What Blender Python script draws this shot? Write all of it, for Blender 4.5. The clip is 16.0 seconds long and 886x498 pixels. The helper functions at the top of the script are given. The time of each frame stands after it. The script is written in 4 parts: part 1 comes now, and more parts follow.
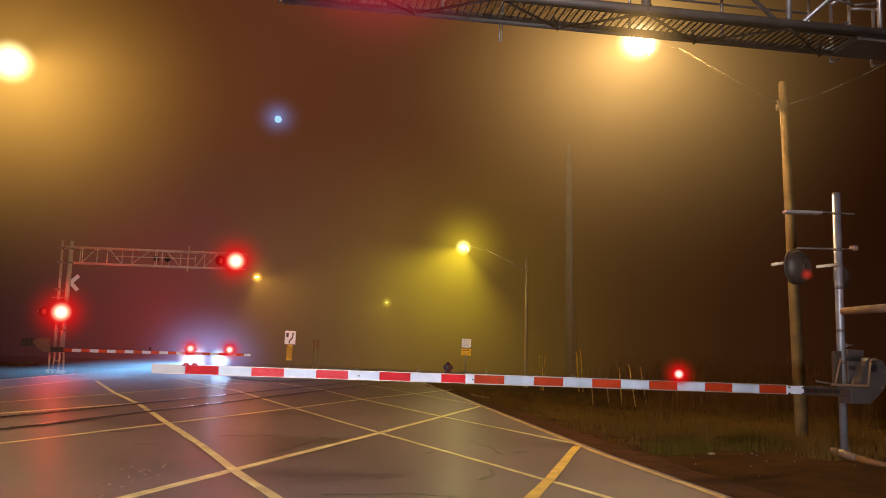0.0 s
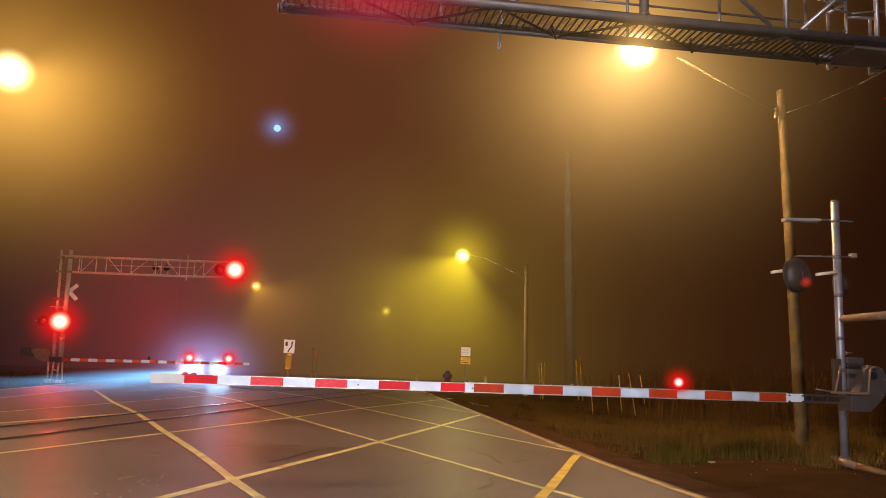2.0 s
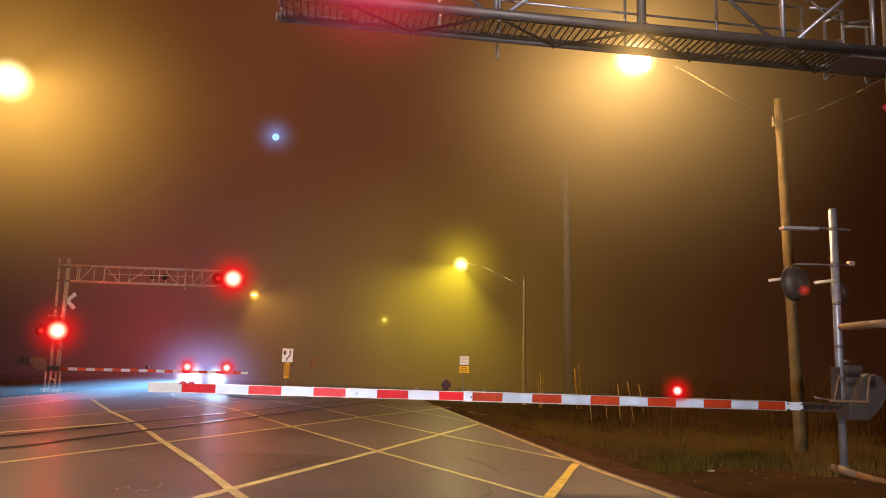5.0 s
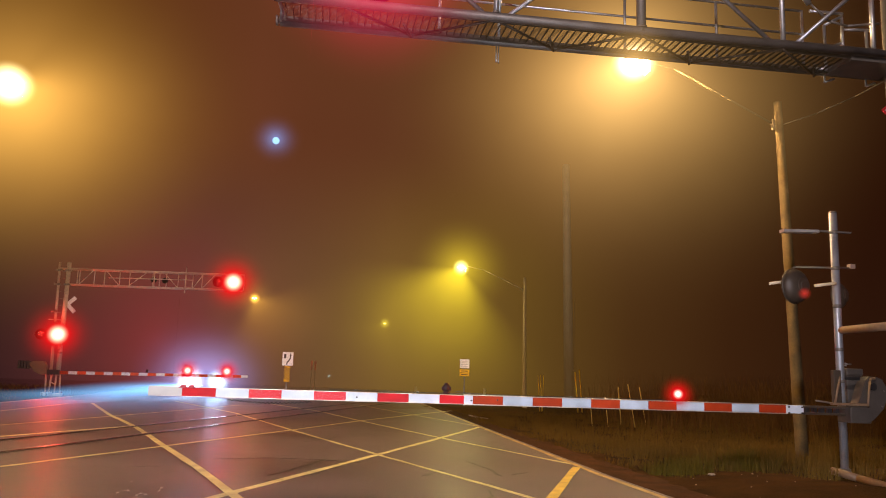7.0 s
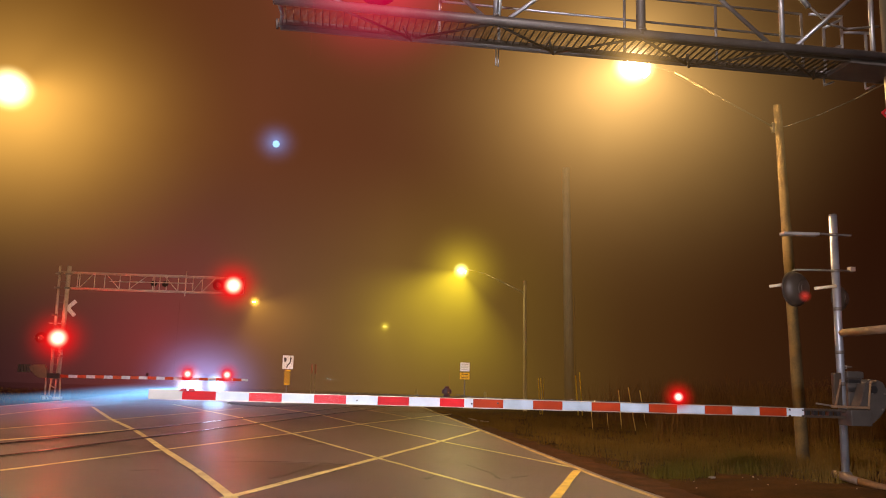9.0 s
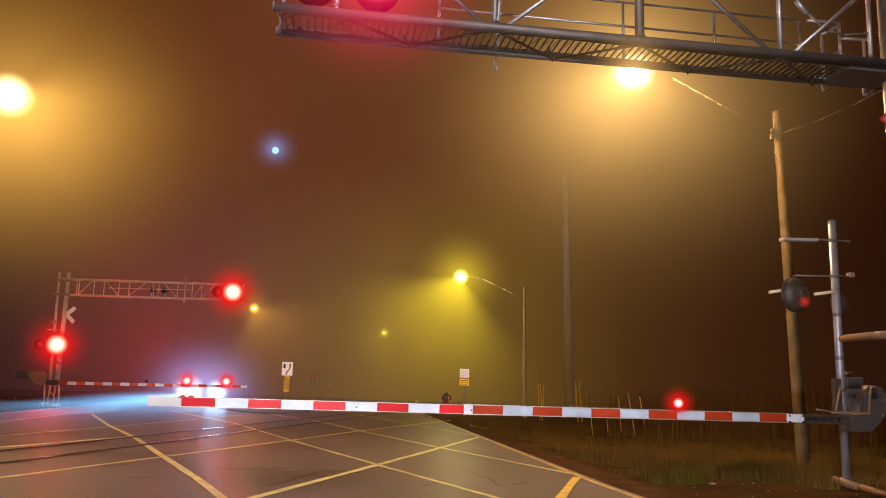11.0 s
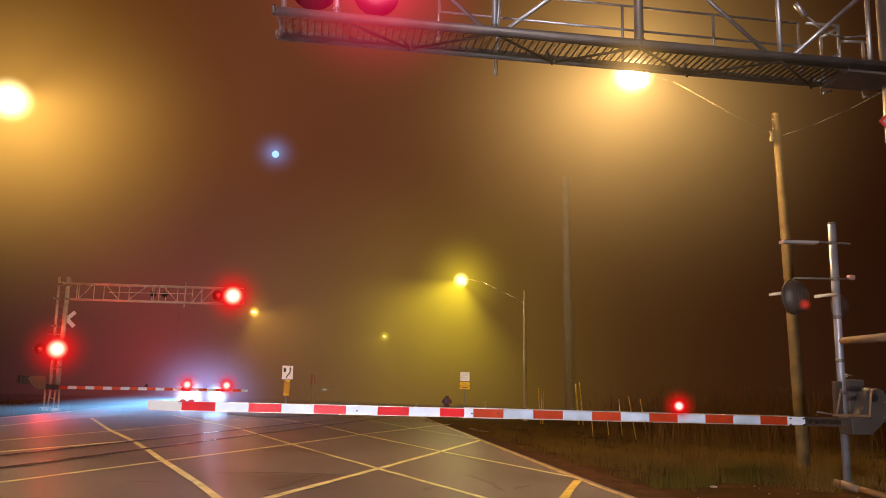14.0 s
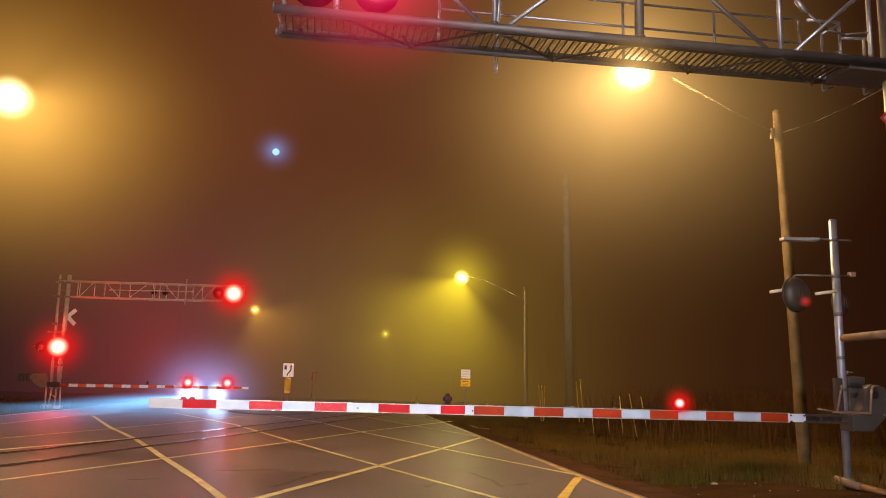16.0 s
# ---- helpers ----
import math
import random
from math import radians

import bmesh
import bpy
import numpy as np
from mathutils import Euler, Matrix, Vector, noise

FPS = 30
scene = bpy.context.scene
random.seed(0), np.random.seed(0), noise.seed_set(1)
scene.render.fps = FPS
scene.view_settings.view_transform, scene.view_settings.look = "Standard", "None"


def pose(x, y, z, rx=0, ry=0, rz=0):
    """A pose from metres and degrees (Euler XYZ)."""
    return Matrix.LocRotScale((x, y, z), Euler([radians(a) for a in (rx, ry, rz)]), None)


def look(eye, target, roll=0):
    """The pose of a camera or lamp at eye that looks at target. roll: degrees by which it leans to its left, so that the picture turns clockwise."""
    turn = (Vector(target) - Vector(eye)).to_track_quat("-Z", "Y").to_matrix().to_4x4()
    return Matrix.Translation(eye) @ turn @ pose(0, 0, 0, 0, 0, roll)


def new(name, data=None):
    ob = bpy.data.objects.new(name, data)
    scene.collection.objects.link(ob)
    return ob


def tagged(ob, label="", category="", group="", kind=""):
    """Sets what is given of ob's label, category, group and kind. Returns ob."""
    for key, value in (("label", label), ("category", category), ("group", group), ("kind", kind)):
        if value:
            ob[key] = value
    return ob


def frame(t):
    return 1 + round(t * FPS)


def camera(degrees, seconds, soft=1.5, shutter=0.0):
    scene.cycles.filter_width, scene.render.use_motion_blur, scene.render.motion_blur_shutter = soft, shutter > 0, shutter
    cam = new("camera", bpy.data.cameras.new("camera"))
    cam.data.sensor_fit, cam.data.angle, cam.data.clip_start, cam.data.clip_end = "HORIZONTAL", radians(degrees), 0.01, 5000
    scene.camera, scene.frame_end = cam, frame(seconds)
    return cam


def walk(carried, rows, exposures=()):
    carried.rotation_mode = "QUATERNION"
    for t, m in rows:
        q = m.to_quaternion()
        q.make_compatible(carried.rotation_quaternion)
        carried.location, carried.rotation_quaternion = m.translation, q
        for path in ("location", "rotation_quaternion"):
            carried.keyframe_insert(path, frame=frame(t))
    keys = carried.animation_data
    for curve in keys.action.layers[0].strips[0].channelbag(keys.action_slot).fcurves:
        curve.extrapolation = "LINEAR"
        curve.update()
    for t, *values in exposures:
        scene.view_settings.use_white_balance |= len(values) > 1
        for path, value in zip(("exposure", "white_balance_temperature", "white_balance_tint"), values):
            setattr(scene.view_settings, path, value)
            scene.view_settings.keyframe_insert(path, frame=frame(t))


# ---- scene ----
# ---------- camera and its way: it stands on the road and tilts slowly ----------
cam = camera(58.5, 16.0, 1.0)
EYE = Vector((0, 0, 1.388))


def aim(yaw, pitch, roll):
    y, p = radians(yaw), radians(pitch)
    return look(EYE, EYE + Vector((math.sin(y) * math.cos(p), math.cos(y) * math.cos(p), math.sin(p))), roll)


walk(cam, [(t, aim(a, b, c)) for t, a, b, c in (
    (0.0, 8.478, 7.845, 2.144), (0.5, 8.525, 8.125, 2.095), (1.0, 8.576, 8.264, 2.057), (1.5, 8.588, 8.409, 2.035),
    (2.0, 8.516, 8.46, 2.023), (2.5, 8.488, 8.564, 2.021), (3.0, 8.531, 8.698, 2.007), (3.5, 8.585, 8.77, 2.003),
    (4.0, 8.591, 8.883, 1.983), (6.5, 8.639, 9.276, 1.918), (7.0, 8.588, 9.323, 1.902), (7.5, 8.586, 9.354, 1.894),
    (8.0, 8.588, 9.407, 1.886), (8.5, 8.602, 9.438, 1.834), (9.0, 8.572, 9.549, 1.841), (11.5, 8.62, 10.16, 1.736),
    (12.0, 8.663, 10.307, 1.723), (12.5, 8.685, 10.32, 1.713), (13.0, 8.684, 10.311, 1.668), (13.5, 8.629, 10.25, 1.675),
    (14.0, 8.586, 10.241, 1.636), (14.5, 8.588, 10.223, 1.611), (15.0, 8.598, 10.197, 1.612), (15.5, 8.561, 10.167, 1.617),
    (16.0, 8.549, 10.055, 1.58))], [(0.0, -0.28), (0.5, -0.18), (1.5, -0.10), (4.0, -0.05), (6.5, 0.03), (9.0, 0.03), (12.0, 0.03), (14.0, 0.0), (16.0, -0.03)])

# ---------- world: night fog backdrop, with the lamps' glow put into its colours ---
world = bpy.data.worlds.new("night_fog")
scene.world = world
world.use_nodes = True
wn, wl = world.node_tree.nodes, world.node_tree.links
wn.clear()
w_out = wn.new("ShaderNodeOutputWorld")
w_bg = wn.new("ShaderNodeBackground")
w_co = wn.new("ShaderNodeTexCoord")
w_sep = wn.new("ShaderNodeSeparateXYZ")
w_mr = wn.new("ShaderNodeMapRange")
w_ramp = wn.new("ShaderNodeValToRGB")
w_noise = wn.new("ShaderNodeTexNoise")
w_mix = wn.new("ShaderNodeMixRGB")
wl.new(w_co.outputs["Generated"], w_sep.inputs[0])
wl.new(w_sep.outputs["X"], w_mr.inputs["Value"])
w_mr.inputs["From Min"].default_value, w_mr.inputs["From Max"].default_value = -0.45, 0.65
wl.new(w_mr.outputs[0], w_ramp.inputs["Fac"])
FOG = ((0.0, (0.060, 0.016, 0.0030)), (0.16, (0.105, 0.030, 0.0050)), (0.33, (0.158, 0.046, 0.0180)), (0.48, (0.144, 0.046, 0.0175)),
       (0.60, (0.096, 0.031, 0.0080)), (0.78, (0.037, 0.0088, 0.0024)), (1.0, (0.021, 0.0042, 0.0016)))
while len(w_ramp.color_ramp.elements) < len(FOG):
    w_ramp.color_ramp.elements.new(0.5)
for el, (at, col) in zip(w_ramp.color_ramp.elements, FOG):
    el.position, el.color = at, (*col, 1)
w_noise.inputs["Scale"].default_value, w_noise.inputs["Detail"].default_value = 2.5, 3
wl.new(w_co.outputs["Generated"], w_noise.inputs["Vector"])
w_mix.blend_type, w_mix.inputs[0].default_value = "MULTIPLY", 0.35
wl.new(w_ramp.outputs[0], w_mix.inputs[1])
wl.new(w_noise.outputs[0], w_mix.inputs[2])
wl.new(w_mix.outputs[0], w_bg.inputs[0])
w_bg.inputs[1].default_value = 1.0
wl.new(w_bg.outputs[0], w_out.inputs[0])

SODIUM, YELLOW, COOL = (1.0, 0.60, 0.25), (1.0, 0.82, 0.34), (0.36, 0.62, 1.0)


def lamp(name, kind, at, power, color, size=0.2, target=None, cone=90, blend=0.6):
    d = bpy.data.lights.new(name, kind)
    d.energy, d.color, d.shadow_soft_size = power, color, size
    ob = new(name, d)
    ob.matrix_world = look(at, target) if target else Matrix.Translation(at)
    if kind == "SPOT":
        d.spot_size, d.spot_blend = radians(cone), blend
    return ob


# street lamps: head position, glow radius
STREET = {"near": (6.62, 16.0, 8.54), "left": (-8.29, 21.0, 8.52), "mid": (8.78, 50.0, 8.54), "far": (8.4, 105.0, 8.4), "far_left": (-6.35, 77.0, 8.36)}
lamp("street_light_near", "POINT", (6.6, 16.0, 8.3), 3700, SODIUM, 0.22)
lamp("street_light_left", "POINT", (-8.2, 21.0, 8.3), 1800, SODIUM, 0.22)
lamp("street_light_mid", "POINT", (8.78, 50.0, 8.4), 1150, YELLOW, 0.22)
lamp("street_light_far_left", "POINT", (-6.35, 77.0, 8.2), 600, SODIUM, 0.22)
# unseen lamp, added behind the camera to brighten road and gantry fronts
lamp("fill_light_behind", "POINT", (-6.0, -9.0, 9.0), 10800, (1.0, 0.87, 0.90), 0.25)
# headlights of the car that waits beyond the far gate, and, assumed and unseen, of the car that carries the camera
lamp("headlight_beam", "SPOT", (-6.77, 44.7, 0.86), 3400, COOL, 0.6, (-13.0, 29.0, 0.0), 56, 1.0)
lamp("headlight_beam", "SPOT", (-5.36, 44.7, 0.86), 500, COOL, 0.6, (-9.5, 24.0, 0.0), 60, 1.0)
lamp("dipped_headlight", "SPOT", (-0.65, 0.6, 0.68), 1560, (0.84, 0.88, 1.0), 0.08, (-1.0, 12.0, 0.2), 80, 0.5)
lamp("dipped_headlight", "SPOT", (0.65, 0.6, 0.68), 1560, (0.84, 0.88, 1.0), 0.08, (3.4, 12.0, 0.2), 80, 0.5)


# ---------- materials ----------
def mat(name, color, rough=0.6, metal=0.0, vary=0.25, scale=8.0, bump=0.0, fine=60.0, spec=0.5, stain_or_glint=None, span=(0.3, 0.68)):
    m = bpy.data.materials.new(name)
    m.use_nodes = True
    n, l = m.node_tree.nodes, m.node_tree.links
    b = n["Principled BSDF"]
    b.inputs["Roughness"].default_value, b.inputs["Metallic"].default_value = rough, metal
    b.inputs["Specular IOR Level"].default_value = spec
    tc = n.new("ShaderNodeTexCoord")
    n1, n2 = n.new("ShaderNodeTexNoise"), n.new("ShaderNodeTexNoise")
    for k, s in ((n1, scale), (n2, fine)):
        k.inputs["Scale"].default_value, k.inputs["Detail"].default_value = s, 5
        l.new(tc.outputs["Object"], k.inputs["Vector"])
    ramp = n.new("ShaderNodeValToRGB")
    lo = stain_or_glint or tuple(c * (1 - vary) for c in color)
    ramp.color_ramp.elements[0].position, ramp.color_ramp.elements[1].position = span
    ramp.color_ramp.elements[0].color = (*lo, 1)
    ramp.color_ramp.elements[1].color = (*[min(1, c * (1 + vary * 0.5)) for c in color], 1)
    mixf = n.new("ShaderNodeMath")
    mixf.operation = "MULTIPLY_ADD"
    mixf.inputs[1].default_value = 0.35
    l.new(n2.outputs[0], mixf.inputs[0])
    m2 = n.new("ShaderNodeMath")
    m2.operation = "MULTIPLY"
    m2.inputs[1].default_value = 0.65
    l.new(n1.outputs[0], m2.inputs[0])
    l.new(m2.outputs[0], mixf.inputs[2])
    l.new(mixf.outputs[0], ramp.inputs["Fac"])
    l.new(ramp.outputs[0], b.inputs["Base Color"])
    rr = n.new("ShaderNodeMapRange")
    rr.inputs["To Min"].default_value, rr.inputs["To Max"].default_value = max(0.03, rough - 0.12), min(1, rough + 0.12)
    l.new(n1.outputs[0], rr.inputs["Value"])
    l.new(rr.outputs[0], b.inputs["Roughness"])
    if bump:
        bp = n.new("ShaderNodeBump")
        bp.inputs["Strength"].default_value, bp.inputs["Distance"].default_value = bump, 0.02
        l.new(n2.outputs[0], bp.inputs["Height"])
        l.new(bp.outputs[0], b.inputs["Normal"])
    return m


def lit(name, color, strength):
    m = bpy.data.materials.new(name)
    m.use_nodes = True
    n, l = m.node_tree.nodes, m.node_tree.links
    n.clear()
    o, e = n.new("ShaderNodeOutputMaterial"), n.new("ShaderNodeEmission")
    e.inputs[0].default_value, e.inputs[1].default_value = (*color, 1), strength
    l.new(e.outputs[0], o.inputs[0])
    return m


def glow_mat(name, color, strength, power=2.0, core=(1, 1, 1), core_strength=0.0, core_size=0.1, down=0.0, side=0.0, radius=1.0, cone=None, veil=0.0, close=None):
    """Self-glowing haze, painted as fog lit by a lamp: clear, and brighter towards the lamp. x runs across and z up.
    Cone: lean, inner and outer half angle, rest outside.
    Veil: how thick the painted haze is, so that it hides what lies behind. Close: size and gain of the glow all round
    the lamp."""
    m = bpy.data.materials.new(name)
    m.use_nodes = True
    n, l = m.node_tree.nodes, m.node_tree.links
    n.clear()

    def math_node(op, a, b=None, c=None):
        k = n.new("ShaderNodeMath")
        k.operation = op
        for i, v in enumerate((a, b, c)):
            if v is None:
                continue
            if isinstance(v, (int, float)):
                k.inputs[i].default_value = v
            else:
                l.new(v, k.inputs[i])
        return k.outputs[0]

    tc, sep, ln = n.new("ShaderNodeTexCoord"), n.new("ShaderNodeSeparateXYZ"), n.new("ShaderNodeVectorMath")
    ln.operation = "LENGTH"
    size = n.new("ShaderNodeVectorMath")
    size.operation = "SCALE"
    size.inputs["Scale"].default_value = 1 / radius
    l.new(tc.outputs["Object"], size.inputs[0])
    l.new(size.outputs[0], ln.inputs[0])
    l.new(size.outputs[0], sep.inputs[0])
    r = ln.outputs["Value"]
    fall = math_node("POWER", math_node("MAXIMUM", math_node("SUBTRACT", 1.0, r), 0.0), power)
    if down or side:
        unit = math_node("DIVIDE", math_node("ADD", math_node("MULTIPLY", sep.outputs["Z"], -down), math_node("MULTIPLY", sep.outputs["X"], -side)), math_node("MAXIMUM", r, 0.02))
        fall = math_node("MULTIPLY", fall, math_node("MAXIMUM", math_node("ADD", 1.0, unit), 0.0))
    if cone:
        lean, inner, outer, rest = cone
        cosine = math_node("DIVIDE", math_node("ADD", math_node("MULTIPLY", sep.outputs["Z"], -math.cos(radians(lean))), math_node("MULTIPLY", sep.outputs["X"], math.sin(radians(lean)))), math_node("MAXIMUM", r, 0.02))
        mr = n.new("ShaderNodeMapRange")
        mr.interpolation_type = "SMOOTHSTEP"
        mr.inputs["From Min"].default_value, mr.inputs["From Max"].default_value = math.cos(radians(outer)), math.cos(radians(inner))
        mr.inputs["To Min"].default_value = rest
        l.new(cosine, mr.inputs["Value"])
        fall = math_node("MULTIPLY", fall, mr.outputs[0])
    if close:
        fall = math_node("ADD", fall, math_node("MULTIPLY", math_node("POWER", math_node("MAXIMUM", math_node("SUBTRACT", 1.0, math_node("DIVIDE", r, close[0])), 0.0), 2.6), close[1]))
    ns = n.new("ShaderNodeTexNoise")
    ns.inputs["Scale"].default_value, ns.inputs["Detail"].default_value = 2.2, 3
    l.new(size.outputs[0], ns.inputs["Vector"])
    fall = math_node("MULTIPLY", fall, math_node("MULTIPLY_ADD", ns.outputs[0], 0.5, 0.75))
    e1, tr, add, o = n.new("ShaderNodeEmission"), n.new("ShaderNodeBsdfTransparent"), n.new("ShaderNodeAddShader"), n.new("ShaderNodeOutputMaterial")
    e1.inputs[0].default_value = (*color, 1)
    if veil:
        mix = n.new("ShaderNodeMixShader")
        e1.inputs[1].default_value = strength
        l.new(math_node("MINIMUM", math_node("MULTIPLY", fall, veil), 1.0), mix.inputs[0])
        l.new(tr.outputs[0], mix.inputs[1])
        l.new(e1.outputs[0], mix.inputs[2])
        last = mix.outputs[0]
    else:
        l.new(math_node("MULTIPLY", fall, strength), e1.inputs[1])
        l.new(e1.outputs[0], add.inputs[0])
        l.new(tr.outputs[0], add.inputs[1])
        last = add.outputs[0]
    if core_strength:
        e2, add2 = n.new("ShaderNodeEmission"), n.new("ShaderNodeAddShader")
        e2.inputs[0].default_value = (*core, 1)
        cf = math_node("POWER", math_node("MAXIMUM", math_node("SUBTRACT", 1.0, math_node("DIVIDE", r, core_size)), 0.0), 2.4)
        l.new(math_node("MULTIPLY", cf, core_strength), e2.inputs[1])
        l.new(last, add2.inputs[0])
        l.new(e2.outputs[0], add2.inputs[1])
        last = add2.outputs[0]
    l.new(last, o.inputs[0])
    m.cycles.emission_sampling = "NONE"
    return m


ASPHALT = mat("wet_asphalt", (0.156, 0.124, 0.140), 0.46, 0, 0.66, 0.45, 0.7, 46, 0.36)
wet = ASPHALT.node_tree.nodes["Principled BSDF"]  # a thin film of water on the road
wet.inputs["Coat Weight"].default_value, wet.inputs["Coat Roughness"].default_value, wet.inputs["Coat IOR"].default_value = 0.075, 0.25, 1.33
SHOULDER = mat("gravel_shoulder", (0.070, 0.034, 0.017), 0.9, 0, 0.6, 2.5, 0.9, 60, 0.05)
SOIL = mat("dark_grass_soil", (0.052, 0.026, 0.009), 0.95, 0, 0.7, 1.6, 0.9, 30, 0.03)
TUFT = mat("green_tuft", (0.105, 0.074, 0.010), 0.85, 0, 0.4, 2, 0, 20, 0.08)
GRASS = mat("night_grass", (0.130, 0.080, 0.017), 0.85, 0, 0.45, 0.9, 0, 20, 0.08)
HOODCREAM = mat("cream_hood_edge", (0.80, 0.66, 0.45), 0.6, 0, 0.2, 8)
REED = mat("dry_reed", (0.115, 0.060, 0.017), 0.9, 0, 0.5, 1.5, 0, 20, 0.05)
YPAINT = mat("yellow_road_paint", (0.80, 0.77, 0.41), 0.6, 0, 0.3, 3.5, 0.3, 45, stain_or_glint=(0.42, 0.37, 0.17))
# the yellow paint again, with the sodium lamp's tint put into the colour
STOPPAINT = mat("sodium_tinted_paint", (0.80, 0.60, 0.10), 0.6, 0, 0.3, 3.5, 0.3, 45, stain_or_glint=(0.48, 0.34, 0.06))
EDGEPAINT = mat("scuffed_edge_paint", (0.58, 0.45, 0.20), 0.7, 0, 0.4, 2.2, 0.3, 40, stain_or_glint=(0.30, 0.21, 0.10))
WPAINT = mat("worn_pale_paint", (0.60, 0.54, 0.34), 0.6, 0, 0.4, 2.5, 0.3, 50, stain_or_glint=(0.22, 0.18, 0.10))
RAILTOP = mat("polished_rail", (0.42, 0.37, 0.34), 0.20, 1.0, 0.12, 0.6, 0.0, 40)
RUBBER = mat("flangeway_rubber", (0.015, 0.014, 0.014), 0.7, 0, 0.4, 4, 0.3, 60)
CHORD = mat("dull_galvanised_chord", (0.155, 0.138, 0.128), 0.5, 0.5, 0.35, 4, 0.1, 70)
STEEL = mat("galvanised_steel", (0.50, 0.50, 0.52), 0.42, 0.85, 0.25, 6, 0.1, 70)
BRIGHTPOST = mat("dull_aluminium_post", (0.38, 0.39, 0.43), 0.40, 0.6, 0.3, 5, 0.1, 60)
DARKSTEEL = mat("weathered_steel", (0.19, 0.165, 0.145), 0.5, 0.5, 0.3, 6, 0.1, 70)
GRATE = mat("weathered_grating", (0.055, 0.038, 0.025), 0.6, 0.3, 0.3, 6)
GREYBOX = mat("grey_enamel", (0.075, 0.062, 0.053), 0.55, 0.2, 0.25, 5, 0.1, 60)
DARKENAMEL = mat("dark_grey_enamel", (0.060, 0.043, 0.030), 0.5, 0.1, 0.3, 5, 0.1, 60)
RUSTPIPE = mat("brown_coated_pipe", (0.21, 0.125, 0.07), 0.6, 0.1, 0.35, 6, 0.15, 60)
BLACK = mat("black_enamel", (0.02, 0.018, 0.018), 0.4, 0, 0.3, 6, 0.1, 60)
ARMWHITE = mat("white_retroreflective_sheet", (0.64, 0.69, 0.77), 0.5, 0, 0.22, 5, 0.1, 90, 0.3)
ARMRED = mat("red_retroreflective_sheet", (0.56, 0.012, 0.018), 0.55, 0, 0.3, 5, 0.15, 90, 0.15)
# the pale specks are the sheet's glints, put into its colour
ARMSPECK = mat("red_sheet_painted_glints", (0.56, 0.012, 0.018), 0.5, 0, 0.3, 85, 0.15, 220, 0.2, stain_or_glint=(0.66, 0.28, 0.32), span=(0.38, 0.46))
ARMBEIGE = mat("aged_white_sheet", (0.52, 0.49, 0.46), 0.6, 0, 0.15, 6, 0.1, 70)
# darker copy of the white sheet, for the arm's butt section
ARMPALE = mat("darker_white_sheet", (0.46, 0.52, 0.60), 0.5, 0, 0.3, 4, 0.1, 90, 0.3)
FARWHITE = mat("white_reflective_far_sheet", (0.78, 0.80, 0.85), 0.50, 0.7, 0.2, 5, 0.1, 90)
FARRED = mat("red_reflective_far_sheet", (0.72, 0.10, 0.03), 0.52, 0.6, 0.3, 5, 0.1, 90)
ARMORANGE = mat("faded_red_sheet", (0.40, 0.040, 0.008), 0.55, 0, 0.35, 5, 0.15, 90, 0.15)
PALESTEEL = mat("pale_galvanised_lattice", (0.64, 0.53, 0.41), 0.5, 0.3, 0.2, 6, 0.1, 60)
ALU = mat("aluminium_edge", (0.62, 0.55, 0.46), 0.4, 0.8, 0.2, 8, 0.1, 70)
# lightened pole wood that holds the street lamp's light in its colour
PALEWOOD = mat("brightened_wood", (0.40, 0.30, 0.16), 0.85, 0, 0.3, 2, 0.4, 30)
WOOD = mat("weathered_pole_wood", (0.115, 0.076, 0.024), 0.85, 0, 0.7, 3, 0.5, 40)
SIGNWHITE = mat("white_sign_sheet", (0.80, 0.78, 0.74), 0.46, 0.8, 0.1, 4, 0, 60)
SIGNYEL = mat("yellow_sign_sheet", (0.85, 0.47, 0.018), 0.46, 0.8, 0.15, 4, 0, 60)
SIGNBLACK = mat("black_sign_print", (0.015, 0.015, 0.015), 0.5)
ORANGEBOARD = mat("dull_orange_board", (0.42, 0.15, 0.07), 0.55, 0.4, 0.3, 4)
SIGNRED = mat("red_sign_sheet", (0.45, 0.02, 0.02), 0.5)
PLASTICY = mat("yellow_plastic", (0.85, 0.60, 0.04), 0.45, 0.6, 0.2, 5)
CONCRETE = mat("pale_grey_concrete", (0.46, 0.43, 0.38), 0.8, 0, 0.25, 1.2, 0.2, 30)
PALEROD = mat("pale_stake_plastic", (0.85, 0.66, 0.16), 0.5, 0.45, 0.2, 5)
REDLENS = mat("dark_red_lens", (0.022, 0.002, 0.002), 0.65, 0, 0.2, 10)
LAMPARM = mat("galvanised_lamp_arm", (0.085, 0.066, 0.038), 0.9, spec=0.1)
WIRE = mat("dull_cable", (0.14, 0.11, 0.07), 0.95, spec=0.05)
CARPAINT = mat("dark_car_paint", (0.05, 0.055, 0.065), 0.25, 0.3, 0.1, 3)
GLASS = mat("dark_car_glass", (0.01, 0.012, 0.014), 0.06)
TYRE = mat("tyre_rubber", (0.02, 0.02, 0.02), 0.8)
LITTER = mat("pale_litter", (0.30, 0.24, 0.18), 0.8, 0, 0.4, 20)
MATTE = mat("matte_black_board", (0.007, 0.006, 0.006), 0.95, spec=0.05)
LAMPRED = mat("dark_red_lamp_case", (0.035, 0.006, 0.006), 0.6, spec=0.2)
REDLIT = lit("lit_red_lamp", (1.0, 0.045, 0.03), 850.0)
SODLIT = lit("lit_sodium_lamp", (1.0, 0.80, 0.45), 30.0)
YELLIT = lit("lit_yellow_lamp", (1.0, 0.85, 0.22), 25.0)
